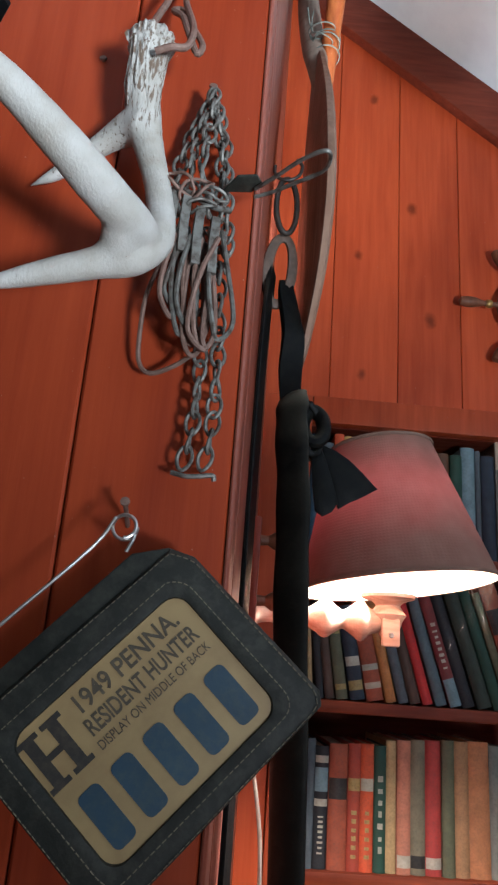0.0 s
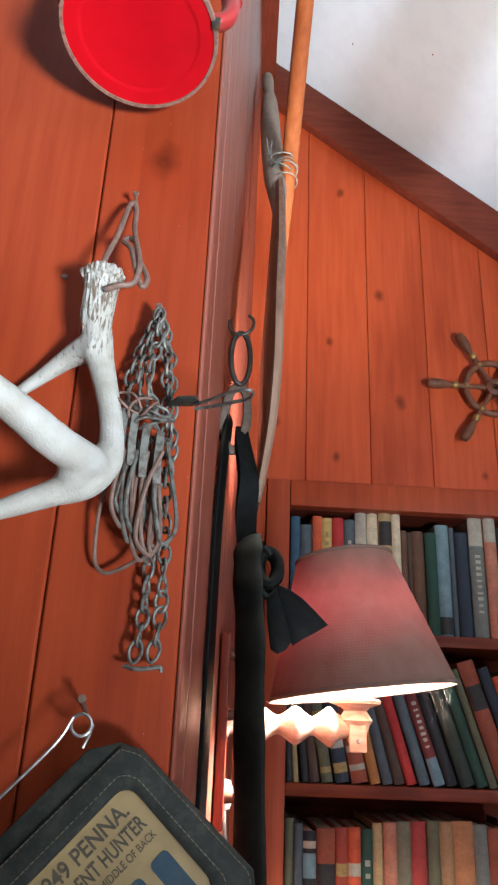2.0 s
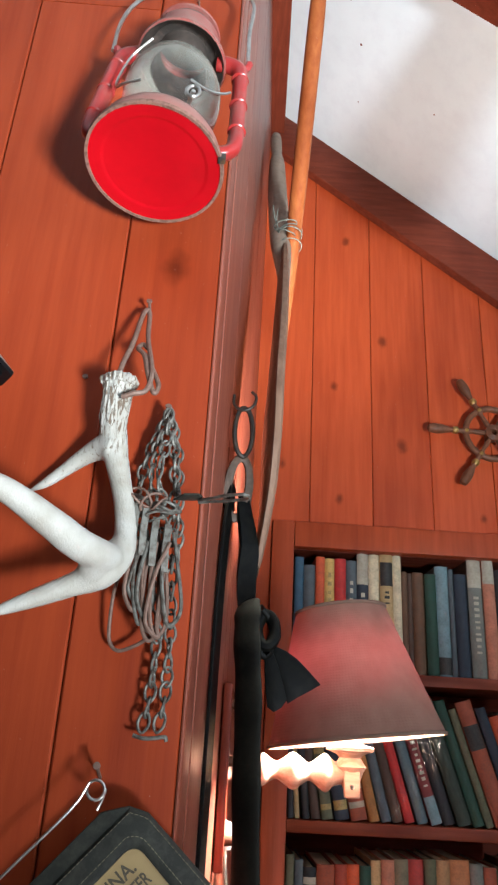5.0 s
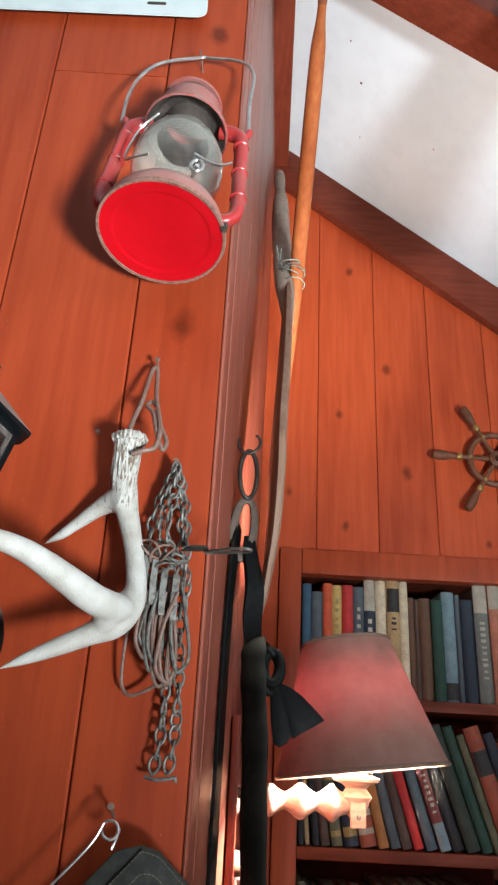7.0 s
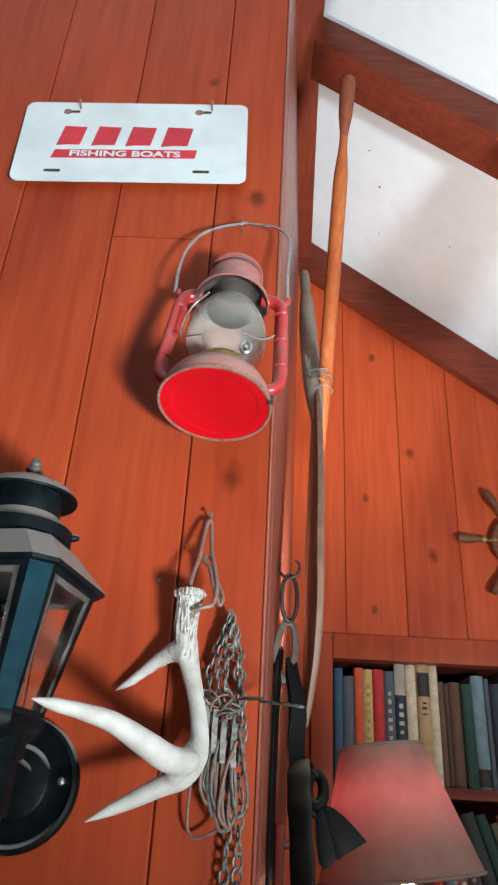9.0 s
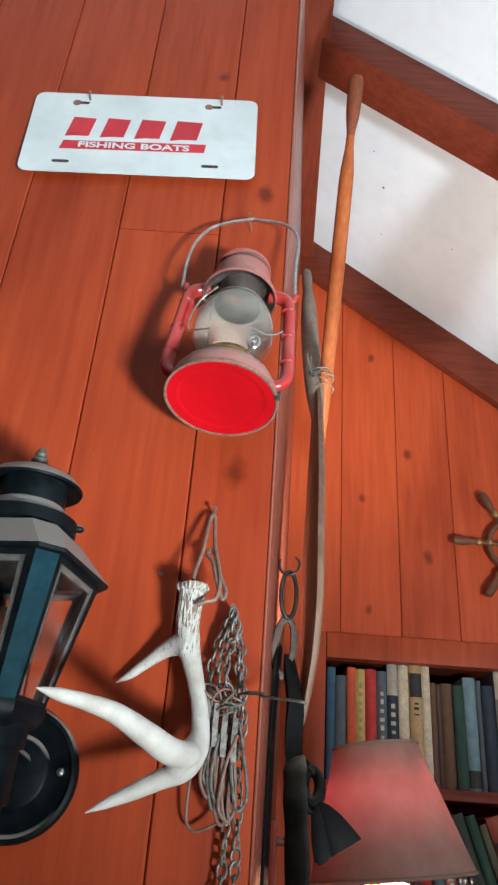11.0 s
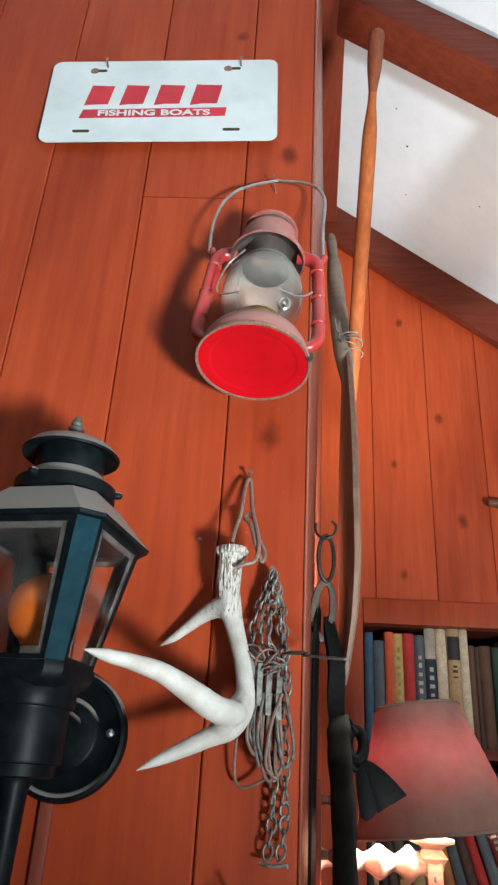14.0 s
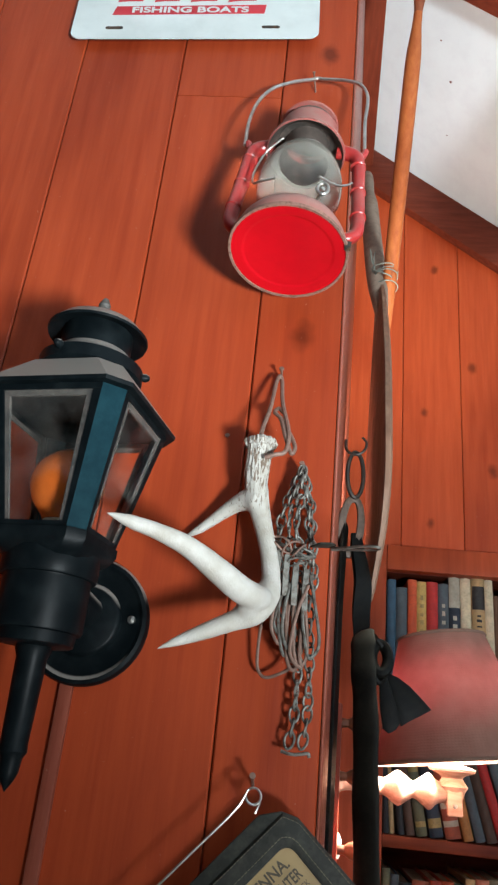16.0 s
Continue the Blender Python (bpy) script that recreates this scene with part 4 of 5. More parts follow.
def chain_run(points, pitch=0.0094):
    """Links along a line, turned crosswise by turns."""
    line = [Vector(p) for p in smooth_line(points, 10)]
    goal, run, k = 0.0, 0.0, 0
    for a, b in zip(line, line[1:]):
        seg = (b - a).length
        while goal <= run + seg:
            p = a + (b - a) * ((goal - run) / seg)
            q = (b - a).to_track_quat("Z", "X")
            m = Matrix.Translation(p) @ q.to_matrix().to_4x4() @ pose(0, 0, 0, 0, 0, (20 if k % 2 else 105) + random.uniform(-18, 18))
            ob = new("link", LINK)
            ob.parent = chain
            ob.matrix_basis = Matrix.Translation(-chain.location) @ m
            goal, k = goal + pitch, k + 1
        run += seg


for pts in (
    [(0.050, 0.446, 2.036), (0.041, 0.447, 2.012), (0.036, 0.447, 1.982), (0.038, 0.446, 1.950), (0.044, 0.446, 1.915)],
    [(0.051, 0.443, 2.036), (0.046, 0.442, 2.010), (0.044, 0.442, 1.985), (0.048, 0.442, 1.962)],
    [(0.052, 0.440, 2.035), (0.052, 0.438, 2.008), (0.050, 0.438, 1.985), (0.055, 0.440, 1.960), (0.056, 0.444, 1.930), (0.057, 0.446, 1.905), (0.059, 0.449, 1.870), (0.058, 0.449, 1.835), (0.055, 0.449, 1.815)],
    [(0.053, 0.444, 2.036), (0.058, 0.443, 2.012), (0.061, 0.444, 1.985), (0.063, 0.445, 1.955), (0.064, 0.446, 1.930), (0.066, 0.447, 1.905), (0.068, 0.449, 1.870), (0.068, 0.449, 1.835), (0.065, 0.449, 1.815)],
    [(0.054, 0.447, 2.034), (0.061, 0.448, 2.008), (0.064, 0.448, 1.980), (0.067, 0.448, 1.950), (0.068, 0.448, 1.930)],
):
    chain_run(pts)


def hung(name, bm, mat, label=""):
    bm.transform(Matrix.Translation(-Vector(chain.location)))
    return part(name, bm, mat, chain, label)


pts = smooth_line([(0.033, 0.444, 1.972), (0.041, 0.436, 1.967), (0.050, 0.433, 1.960), (0.058, 0.436, 1.958), (0.067, 0.444, 1.962)], 6)
hung("binding", tube(B(), pts, 0.0017, 10), IRON)
for x, top, low, out in ((0.0375, 1.962, 1.930, 0.432), (0.0445, 1.958, 1.925, 0.430), (0.0520, 1.952, 1.918, 0.430), (0.0605, 1.948, 1.915, 0.432)):
    hung("ferrule", ribbon(B(), [(x, out, top), (x - 0.0005, out - 0.001, (top + low) / 2), (x, out, low)], 0.0050, 0.0030, (1, 0.3, 0)), IRON, "flat iron ferrule")
for i, (x, low, side) in enumerate(((0.0365, 1.888, -0.005), (0.0380, 1.880, 0.002), (0.0430, 1.876, 0.004), (0.0445, 1.884, -0.004), (0.0500, 1.873, 0.001), (0.0560, 1.880, 0.004), (0.0590, 1.872, -0.014), (0.0405, 1.892, -0.008), (0.0470, 1.870, -0.002))):
    o, x = 0.430 + 0.002 * (i % 3), x + 0.004
    pts = smooth_line([(x, o, 1.935), (x - 0.002 + side * 0.4, o - 0.002, 1.912), (x + side * 0.8, o - 0.001, low + 0.010), (x + side * 0.5 + 0.005, o + 0.002, low), (x + side + 0.010, o + 0.004, low + 0.012), (x + side * 0.6 + 0.006, o + 0.006, 1.925), (x + side * 0.3 + 0.003, o + 0.006, 1.945)], 6)
    hung("snare_wire", tube(B(), pts, 0.0014, 7), IRON if i % 2 else RUSTY)
pts = smooth_line([(0.034, 0.440, 1.925), (0.028, 0.442, 1.905), (0.0265, 0.446, 1.885), (0.0275, 0.449, 1.870), (0.034, 0.449, 1.864), (0.046, 0.446, 1.868), (0.056, 0.441, 1.874)], 6)
hung("snare_wire", tube(B(), pts, 0.0013, 7), RUSTY)
pts = smooth_line([(0.050, 0.448, 1.8125), (0.057, 0.4475, 1.811), (0.064, 0.4475, 1.8115), (0.0705, 0.448, 1.8125), (0.0715, 0.449, 1.810)], 6)
hung("toggle", tube(B(), pts, 0.0013, 8), IRON)
for k in range(4):
    cx, cz = random.uniform(0.040, 0.060), random.uniform(1.948, 1.970)
    loop = [(cx + random.uniform(0.006, 0.010) * math.cos(a), 0.429 + 0.003 * math.sin(2 * a + k), cz + 0.006 * math.sin(a) + 0.004 * math.cos(a + k)) for a in np.linspace(0, 2 * math.pi, 9)[:-1]]
    hung("wire_knot", tube(B(), smooth_line(loop + loop[:1], 4), 0.0009, 7), IRON if k % 3 else RUSTY)
bm = prism(B(), [(0.062, 1.962), (0.078, 1.964), (0.083, 1.972), (0.080, 1.978), (0.070, 1.976)], 0.430, 0.4315, Matrix.Translation((0, 0.43, 1.967)) @ Matrix.Rotation(radians(90), 4, "X") @ Matrix.Translation((0, -0.43, -1.967)), 0.0004)
hung("trap_tag", bm, OLDLEATHER, "dull grey-green metal tag")
pts = smooth_line([(0.080, 0.428, 1.966), (0.090, 0.412, 1.963), (0.100, 0.396, 1.9605), (0.1095, 0.385, 1.958), (0.1135, 0.388, 1.958), (0.1120, 0.402, 1.9605), (0.100, 0.416, 1.963), (0.088, 0.430, 1.966), (0.080, 0.436, 1.967)], 6)
hung("wire_loop", tube(B(), pts, 0.0011, 7), IRON)
nail((0.051, WALL_Y, 2.036), length=0.02)

# ---- hunting licence in its pouch ----
pouch = empty("license_pouch", "dark stitched pouch holding a yellowed hunting license, hung by a pin", "license holder")
pouch.matrix_basis = pose(0.0525, 0.436, 1.698, 0, 0, 0) @ pose(0, 0, 0, 3, -47, 0)
W, H = 0.0460, 0.0335
outer = [(-W - 0.016, -H - 0.010), (-W - 0.012, -H - 0.014), (W + 0.014, -H - 0.013), (W + 0.018, -H - 0.008), (W + 0.016, H + 0.006), (W + 0.010, H + 0.017), (W - 0.004, H + 0.026),
         (-W - 0.004, H + 0.026), (-W - 0.016, H + 0.014)]
bm = prism(B(), outer, 0.0, 0.003, bevel=0.001)
part("pouch_back", bm, OLDLEATHER, pouch)
hole = rounded(2 * W, 2 * H, 0.008, 5)
bm = B()
n_o = []
for x, z in hole:
    k = max(abs(x) / W, abs(z) / H)
    best = None
    for i in range(len(outer)):
        (x1, z1), (x2, z2) = outer[i], outer[(i + 1) % len(outer)]
        den = x * (z2 - z1) - z * (x2 - x1)
        if abs(den) > 1e-12:
            t = (x1 * (z2 - z1) - z1 * (x2 - x1)) / den
            if t > 0 and (best is None or t < best):
                best = t
    n_o.append((x * best * 0.995, z * best * 0.995))
rows = []
for f, y in ((0.0, -0.0002), (0.03, -0.0026), (0.25, -0.0034), (0.55, -0.0030), (0.92, -0.0024), (1.0, 0.0002)):
    rows.append([bm.verts.new((a[0] + (b[0] - a[0]) * f, y, a[1] + (b[1] - a[1]) * f)) for a, b in zip(hole, n_o)])
for a, b in zip(rows, rows[1:]):
    for i in range(len(a)):
        j = (i + 1) % len(a)
        bm.faces.new((a[i], a[j], b[j], b[i]))
rim = part("pouch_rim", bm, OLDLEATHER, pouch, "dark dusty leatherette rim")
TAGPAINT = worn("yellowed_tag_paint", (0.46, 0.32, 0.14), (0.35, 0.23, 0.10), 60, 0.45, bump=0.1, lo=0.4, hi=0.8)
TAGBLUE = worn("faded_blue_paint", (0.020, 0.060, 0.095), (0.04, 0.075, 0.09), 200, 0.5)
TAGDARK = worn("faded_dark_print", (0.085, 0.068, 0.042), (0.13, 0.10, 0.06), 250, 0.6)
TAGINK = worn("dark_capital_print", (0.030, 0.026, 0.020), (0.055, 0.045, 0.030), 250, 0.6)
THREAD = worn("pale_thread", (0.20, 0.17, 0.11), (0.12, 0.10, 0.07), 300, 0.8)
tag = part("license_plate", prism(B(), rounded(2 * W, 2 * H, 0.008, 5), -0.0010, -0.0002), TAGPAINT, pouch, "yellowed metal license plate with blue figures")


def upright(x, z):
    return Matrix.Translation((x, -0.0013, z)) @ pose(0, 0, 0, 90, 0, 0)


lettering("lettering", "1949 PENNA.", 0.0115, upright(0.0100, 0.0220), TAGDARK, tag, 0.0002, 0.86)
lettering("lettering", "RESIDENT HUNTER", 0.0105, upright(0.0105, 0.0118), TAGDARK, tag, 0.0002, 0.66)
lettering("lettering", "DISPLAY ON MIDDLE OF BACK", 0.0058, upright(0.0105, 0.0050), TAGDARK, tag, 0.0, 0.76)
bm = B()
for x in (-0.0405, -0.0285):
    box(bm, x - 0.0026, x + 0.0026, -0.0014, -0.0008, 0.0075, 0.0275)
    box(bm, x - 0.0050, x + 0.0050, -0.0014, -0.0008, 0.0050, 0.0075)
    box(bm, x - 0.0050, x + 0.0050, -0.0014, -0.0008, 0.0275, 0.0300)
box(bm, -0.0379, -0.0311, -0.0014, -0.0008, 0.0162, 0.0190)
part("lettering", bm, TAGINK, tag, "heavy dark serif capital", flat=True)
for i in range(5):
    x = -0.0345 + 0.0172 * i
    bm = prism(B(), [(x + a, -0.0155 + b) for a, b in rounded(0.0110, 0.0270, 0.003, 4)], -0.0014, -0.0008)
    part("figure_bar", bm, TAGBLUE, tag, flat=True)
for f in (0.35, 0.90):
    loop = [(a[0] + (b[0] - a[0]) * f, -0.0033, a[1] + (b[1] - a[1]) * f) for a, b in zip(hole, n_o)]
    bm = B()
    for i in range(len(loop)):
        p, q = Vector(loop[i]), Vector(loop[(i + 1) % len(loop)])
        k = max(1, int((q - p).length / 0.0030))
        for s in range(k):
            tube(bm, [p + (q - p) * ((s + 0.12) / k), p + (q - p) * ((s + 0.80) / k)], 0.00028, 5)
    part("stitching", bm, THREAD, rim, "pale stitching")
pin = part("safety_pin", tube(B(), [(0.033 + 0.0055 * math.cos(a), 0.431 + 0.0008 * a, 1.781 + 0.0055 * math.sin(a)) for a in np.linspace(-1.5, 6.4, 26)]
                              + [(0.0375, 0.434, 1.776), (0.035, 0.434, 1.770)], 0.0009, 8), STEEL)
tagged(pin, "big bright steel pin with a coiled ring", "pin")
part("pin_arm", tube(B(), smooth_line([(0.0290, 0.431, 1.7850), (0.020, 0.430, 1.7700), (-0.015, 0.430, 1.7330), (-0.055, 0.430, 1.690)], 4), 0.0009, 8), STEEL, pin)
nail((0.031, WALL_Y, 1.7865), length=0.022)

# ---- straps with an iron ring ----
harness = empty("harness_strap", "knotted black leather strap and iron ring on a hook", "strap", (0.117, 0.65, 2.04))


def harn(name, bm, mat, label=""):
    bm.transform(Matrix.Translation(-Vector(harness.location)))
    return part(name, bm, mat, harness, label)


hook = part("wall_hook", tube(B(), smooth_line([(0.100, 0.645, 2.158), (0.1000, 0.640, 2.146), (0.105, 0.636, 2.138), (0.1135, 0.634, 2.136), (0.1215, 0.634, 2.142), (0.1235, 0.634, 2.152), (0.1185, 0.634, 2.158)], 6), 0.0016, 8), DARKIRON)
tagged(hook, "dark iron cup hook screwed into the wall", "hook")
loop = [(0.1125 + 0.0095 * math.cos(a), 0.640 + 0.004 * math.cos(a), 2.113 + 0.028 * math.sin(a)) for a in np.linspace(0, 2 * math.pi, 25)[:-1]]
harn("wire_link", tube(B(), loop, 0.0026, 8, closed=True), DARKIRON)
bm, rings = B(), []
for a in np.linspace(0, 2 * math.pi, 41)[:-1]:
    out, axis = Vector((0.96, 0.28, 0)), Vector((0.28, -0.96, 0))
    rings.append([bm.verts.new(Vector((0.1105, 0.650, 2.054)) + out * ((0.0115 + r) * math.cos(a)) + axis * w + Vector((0.0022 * math.sin(a), 0, (0.0330 + r) * math.sin(a))))
                  for r, w in ((-0.0042, -0.0016), (-0.0046, 0.0), (-0.0042, 0.0016), (0.0, 0.0030), (0.0042, 0.0018), (0.0048, 0.0), (0.0042, -0.0018), (0.0, -0.0030))])
for i in range(40):
    for k in range(8):
        bm.faces.new((rings[i][k], rings[i][(k + 1) % 8], rings[(i + 1) % 40][(k + 1) % 8], rings[(i + 1) % 40][k]))
harn("iron_ring", bm, RINGIRON, "broad flat brown oval ring")
pts = smooth_line([(0.1045, 0.656, 2.058), (0.1032, 0.648, 2.034), (0.1008, 0.630, 2.000), (0.0990, 0.616, 1.930), (0.0985, 0.610, 1.780), (0.0985, 0.608, 1.500), (0.0985, 0.608, 1.30)], 5)
harn("strap_tail", ribbon(B(), pts, 0.019, 0.0035, (0.30, 1, 0)), LEATHER)
pts = smooth_line([(0.1165, 0.655, 2.046), (0.1185, 0.650, 2.028), (0.1225, 0.646, 2.006), (0.1250, 0.642, 1.985), (0.1240, 0.640, 1.955), (0.1260, 0.640, 1.925)], 6)
k = len(pts)
harn("strap_neck", ribbon(B(), pts, [0.009 + 0.011 * math.sin(math.pi * (0.06 + 0.74 * i / k)) for i in range(k)], 0.006, [(1, 0.5 * math.sin(4 * i / k), 0) for i in range(k)]), LEATHER)
pts = smooth_line([(0.1270, 0.640, 1.934), (0.1265, 0.634, 1.926), (0.1270, 0.632, 1.900), (0.1310, 0.632, 1.850), (0.1330, 0.632, 1.780), (0.1370, 0.632, 1.680), (0.1420, 0.632, 1.50), (0.143, 0.632, 1.32)], 6)
k = len(pts)
harn("strap_front", tube(B(), pts, [0.36 * (0.0120 + 0.0025 * min(1, i / 6)) * (1 + 0.04 * math.sin(i * 1.1)) for i in range(k)], 18, flat=2.78), STRAP, "dusty black leather strap")
loop = [(0.1450 + 0.0085 * math.cos(a), 0.640 + 0.006 * math.sin(a), 1.910 + 0.0150 * math.sin(a)) for a in np.linspace(0, 2 * math.pi, 25)[:-1]]
harn("strap_loop", tube(B(), loop, 0.0052, 10, closed=True, flat=1.2), LEATHER)
loop = smooth_line([(0.1400, 0.645, 1.932), (0.1490, 0.650, 1.922), (0.1530, 0.652, 1.908), (0.1500, 0.648, 1.893), (0.1420, 0.640, 1.888), (0.138, 0.640, 1.900)], 6)
harn("strap_knot", ribbon(B(), loop, 0.018, 0.005, (0.15, 1, 0.1)), LEATHER)
flap = [(0.146, 1.896), (0.154, 1.897), (0.165, 1.893), (0.176, 1.886), (0.187, 1.876), (0.1985, 1.8645), (0.188, 1.858), (0.177, 1.852), (0.168, 1.846), (0.160, 1.866), (0.152, 1.884)]
harn("strap_end", prism(B(), flap, 0.644, 0.647, bevel=0.0006), LEATHER)
flap = [(0.144, 1.893), (0.152, 1.892), (0.157, 1.880), (0.163, 1.862), (0.1665, 1.849), (0.162, 1.842), (0.155, 1.838), (0.149, 1.842), (0.146, 1.862)]
harn("strap_end", prism(B(), flap, 0.638, 0.641, bevel=0.0006), LEATHER)

# ---- paddles tied together ----
OLDWOOD = stained_wood("weathered_grey_wood", (0.27, 0.165, 0.11), (0.16, 0.088, 0.058), scale=(30, 30, 3), vary=0.05, rough=0.7)
DUSTYWOOD = worn("dusty_grey_wood", (0.35, 0.27, 0.205), (0.26, 0.19, 0.14), 60, 0.8, bump=0.2)
VARNISH = stained_wood("orange_varnished_wood", (0.42, 0.13, 0.040), (0.30, 0.075, 0.022), scale=(40, 40, 3), vary=0.05, bump=0.08)
GRIP = stained_wood("brown_grip_wood", (0.24, 0.075, 0.036), (0.15, 0.045, 0.023), scale=(40, 40, 3), vary=0.05)
oar = empty("wooden_oar", "orange varnished wooden oar tied upright beside a grey board", "oar", (0.184, 0.922, 2.606))


def on_oar(s):
    """A point of the oar's line, s along it from its tip."""
    a, b = Vector((0.2015, 0.673, 3.128)), Vector((0.1815, 0.919, 2.606))
    return a + (b - a).normalized() * s


prof = [(0.0, 0.010), (0.004, 0.0135), (0.020, 0.0145), (0.070, 0.0130), (0.105, 0.0085), (0.118, 0.0072)]
line = smooth_line([(*on_oar(s), r) for s, r in prof], 5)
bm = tube(B(), [p[:3] for p in line], [p[3] for p in line], 20)
bm.transform(Matrix.Translation(-oar.location))
part("grip", bm, GRIP, oar, "dark brown turned grip")
prof = [(0.116, 0.0076), (0.140, 0.0085), (0.165, 0.0110), (0.200, 0.0135), (0.30, 0.0140), (0.50, 0.0135), (0.62, 0.0120), (0.72, 0.0090), (0.82, 0.0045), (0.86, 0.0015)]
line = smooth_line([(*on_oar(s), r) for s, r in prof], 5)
bm = tube(B(), [p[:3] for p in line], [p[3] for p in line], 24)
bm.transform(Matrix.Translation(-oar.location))
part("shaft", bm, VARNISH, oar)

board = empty("weathered_paddle", "weathered grey-brown wooden paddle standing edge-on against the wall", "paddle", (0.135, 0.66, 1.98))
line = smooth_line([(0.151, 1.160, 3.074, 0.006), (0.153, 1.150, 3.060, 0.011), (0.154, 1.132, 3.02, 0.0125), (0.155, 1.11, 2.97, 0.0115), (0.155, 1.070, 2.90, 0.016), (0.156, 1.02, 2.78, 0.0185), (0.160, 0.945, 2.62, 0.018), (0.163, 0.91, 2.55, 0.015), (0.167, 0.89, 2.48, 0.008)], 6)
bm = tube(B(), [p[:3] for p in line], [p[3] for p in line], 16)
bm.transform(Matrix.Translation(-board.location))
part("shaft", bm, DUSTYWOOD, board, "dusty grey wooden shaft")
edge = smooth_line([(0.165, 0.925, 2.60, 0.03, 0.006), (0.166, 0.885, 2.55, 0.08, 0.011), (0.1570, 0.735, 2.345, 0.17, 0.013),
                    (0.1475, 0.630, 2.185, 0.20, 0.012), (0.1460, 0.612, 2.110, 0.19, 0.011), (0.1440, 0.628, 2.050, 0.16, 0.010), (0.1370, 0.643, 1.992, 0.10, 0.008), (0.134, 0.650, 1.972, 0.05, 0.006)], 6)
bm = B()
rings = []
for x, y, z, deep, thick in edge:
    h = thick / 2
    rings.append([bm.verts.new(p) for p in ((x - h, y + h, z), (x - h * 0.5, y, z), (x + h * 0.5, y, z), (x + h, y + h, z), (x + h, y + deep, z), (x - h, y + deep, z))])
for a, b in zip(rings, rings[1:]):
    for i in range(6):
        j = (i + 1) % 6
        bm.faces.new((a[i], a[j], b[j], b[i]))
bm.faces.new(rings[0])
bm.faces.new(rings[-1][::-1])
bm.transform(Matrix.Translation(-board.location))
part("blade", bm, OLDWOOD, board, "weathered brown wooden blade")
TWINE = worn("pale_green_twine", (0.22, 0.24, 0.20), (0.15, 0.165, 0.14), 300, 0.9, bump=0.5)
bm = B()
for dz, tilt in ((0.006, 0.10), (0.0, -0.05), (-0.024, 0.0)):
    c = Vector((0.1755, 0.922, 2.606 + dz))
    loop = [c + Vector((0.0200 * math.cos(a), 0.022 * math.sin(a), tilt * 0.02 * math.cos(a))) for a in np.linspace(0, 2 * math.pi, 29)[:-1]]
    tube(bm, loop, 0.0010, 6, closed=True)
tube(bm, smooth_line([(0.153, 0.905, 2.606), (0.147, 0.900, 2.622), (0.143, 0.898, 2.645)], 4), 0.0012, 6)
tube(bm, smooth_line([(0.153, 0.905, 2.606), (0.150, 0.898, 2.618), (0.152, 0.898, 2.640)], 4), 0.0010, 6)
for k in range(2):
    c = Vector((0.166, 0.908, 2.600 + 0.012 * k))
    loop = [c + Vector(((0.017 + 0.002 * (k % 2)) * math.cos(a), 0.020 * math.sin(a) - 0.004 * k, 0.012 * math.sin(a + k) - 0.006 * math.cos(a))) for a in np.linspace(0, 2 * math.pi, 25)[:-1]]
    tube(bm, loop, 0.0010, 6, closed=True)
tagged(part("twine", bm, TWINE), "pale green twine tying the oar and paddle together", "twine")

# ---- shade lamp on its wall bracket ----
bracket = empty("bracket_lamp", "lit wall lamp with dusty red woven shade on wooden arm", "lamp", (0.272, 0.90, 1.79))
# brown wood coloured pale: the bulb's overexposure is part of this colour
TURNED = stained_wood("turned_lamp_wood", (0.68, 0.50, 0.40), (0.45, 0.26, 0.18), scale=(6, 40, 40), vary=0.05, bump=0.05)


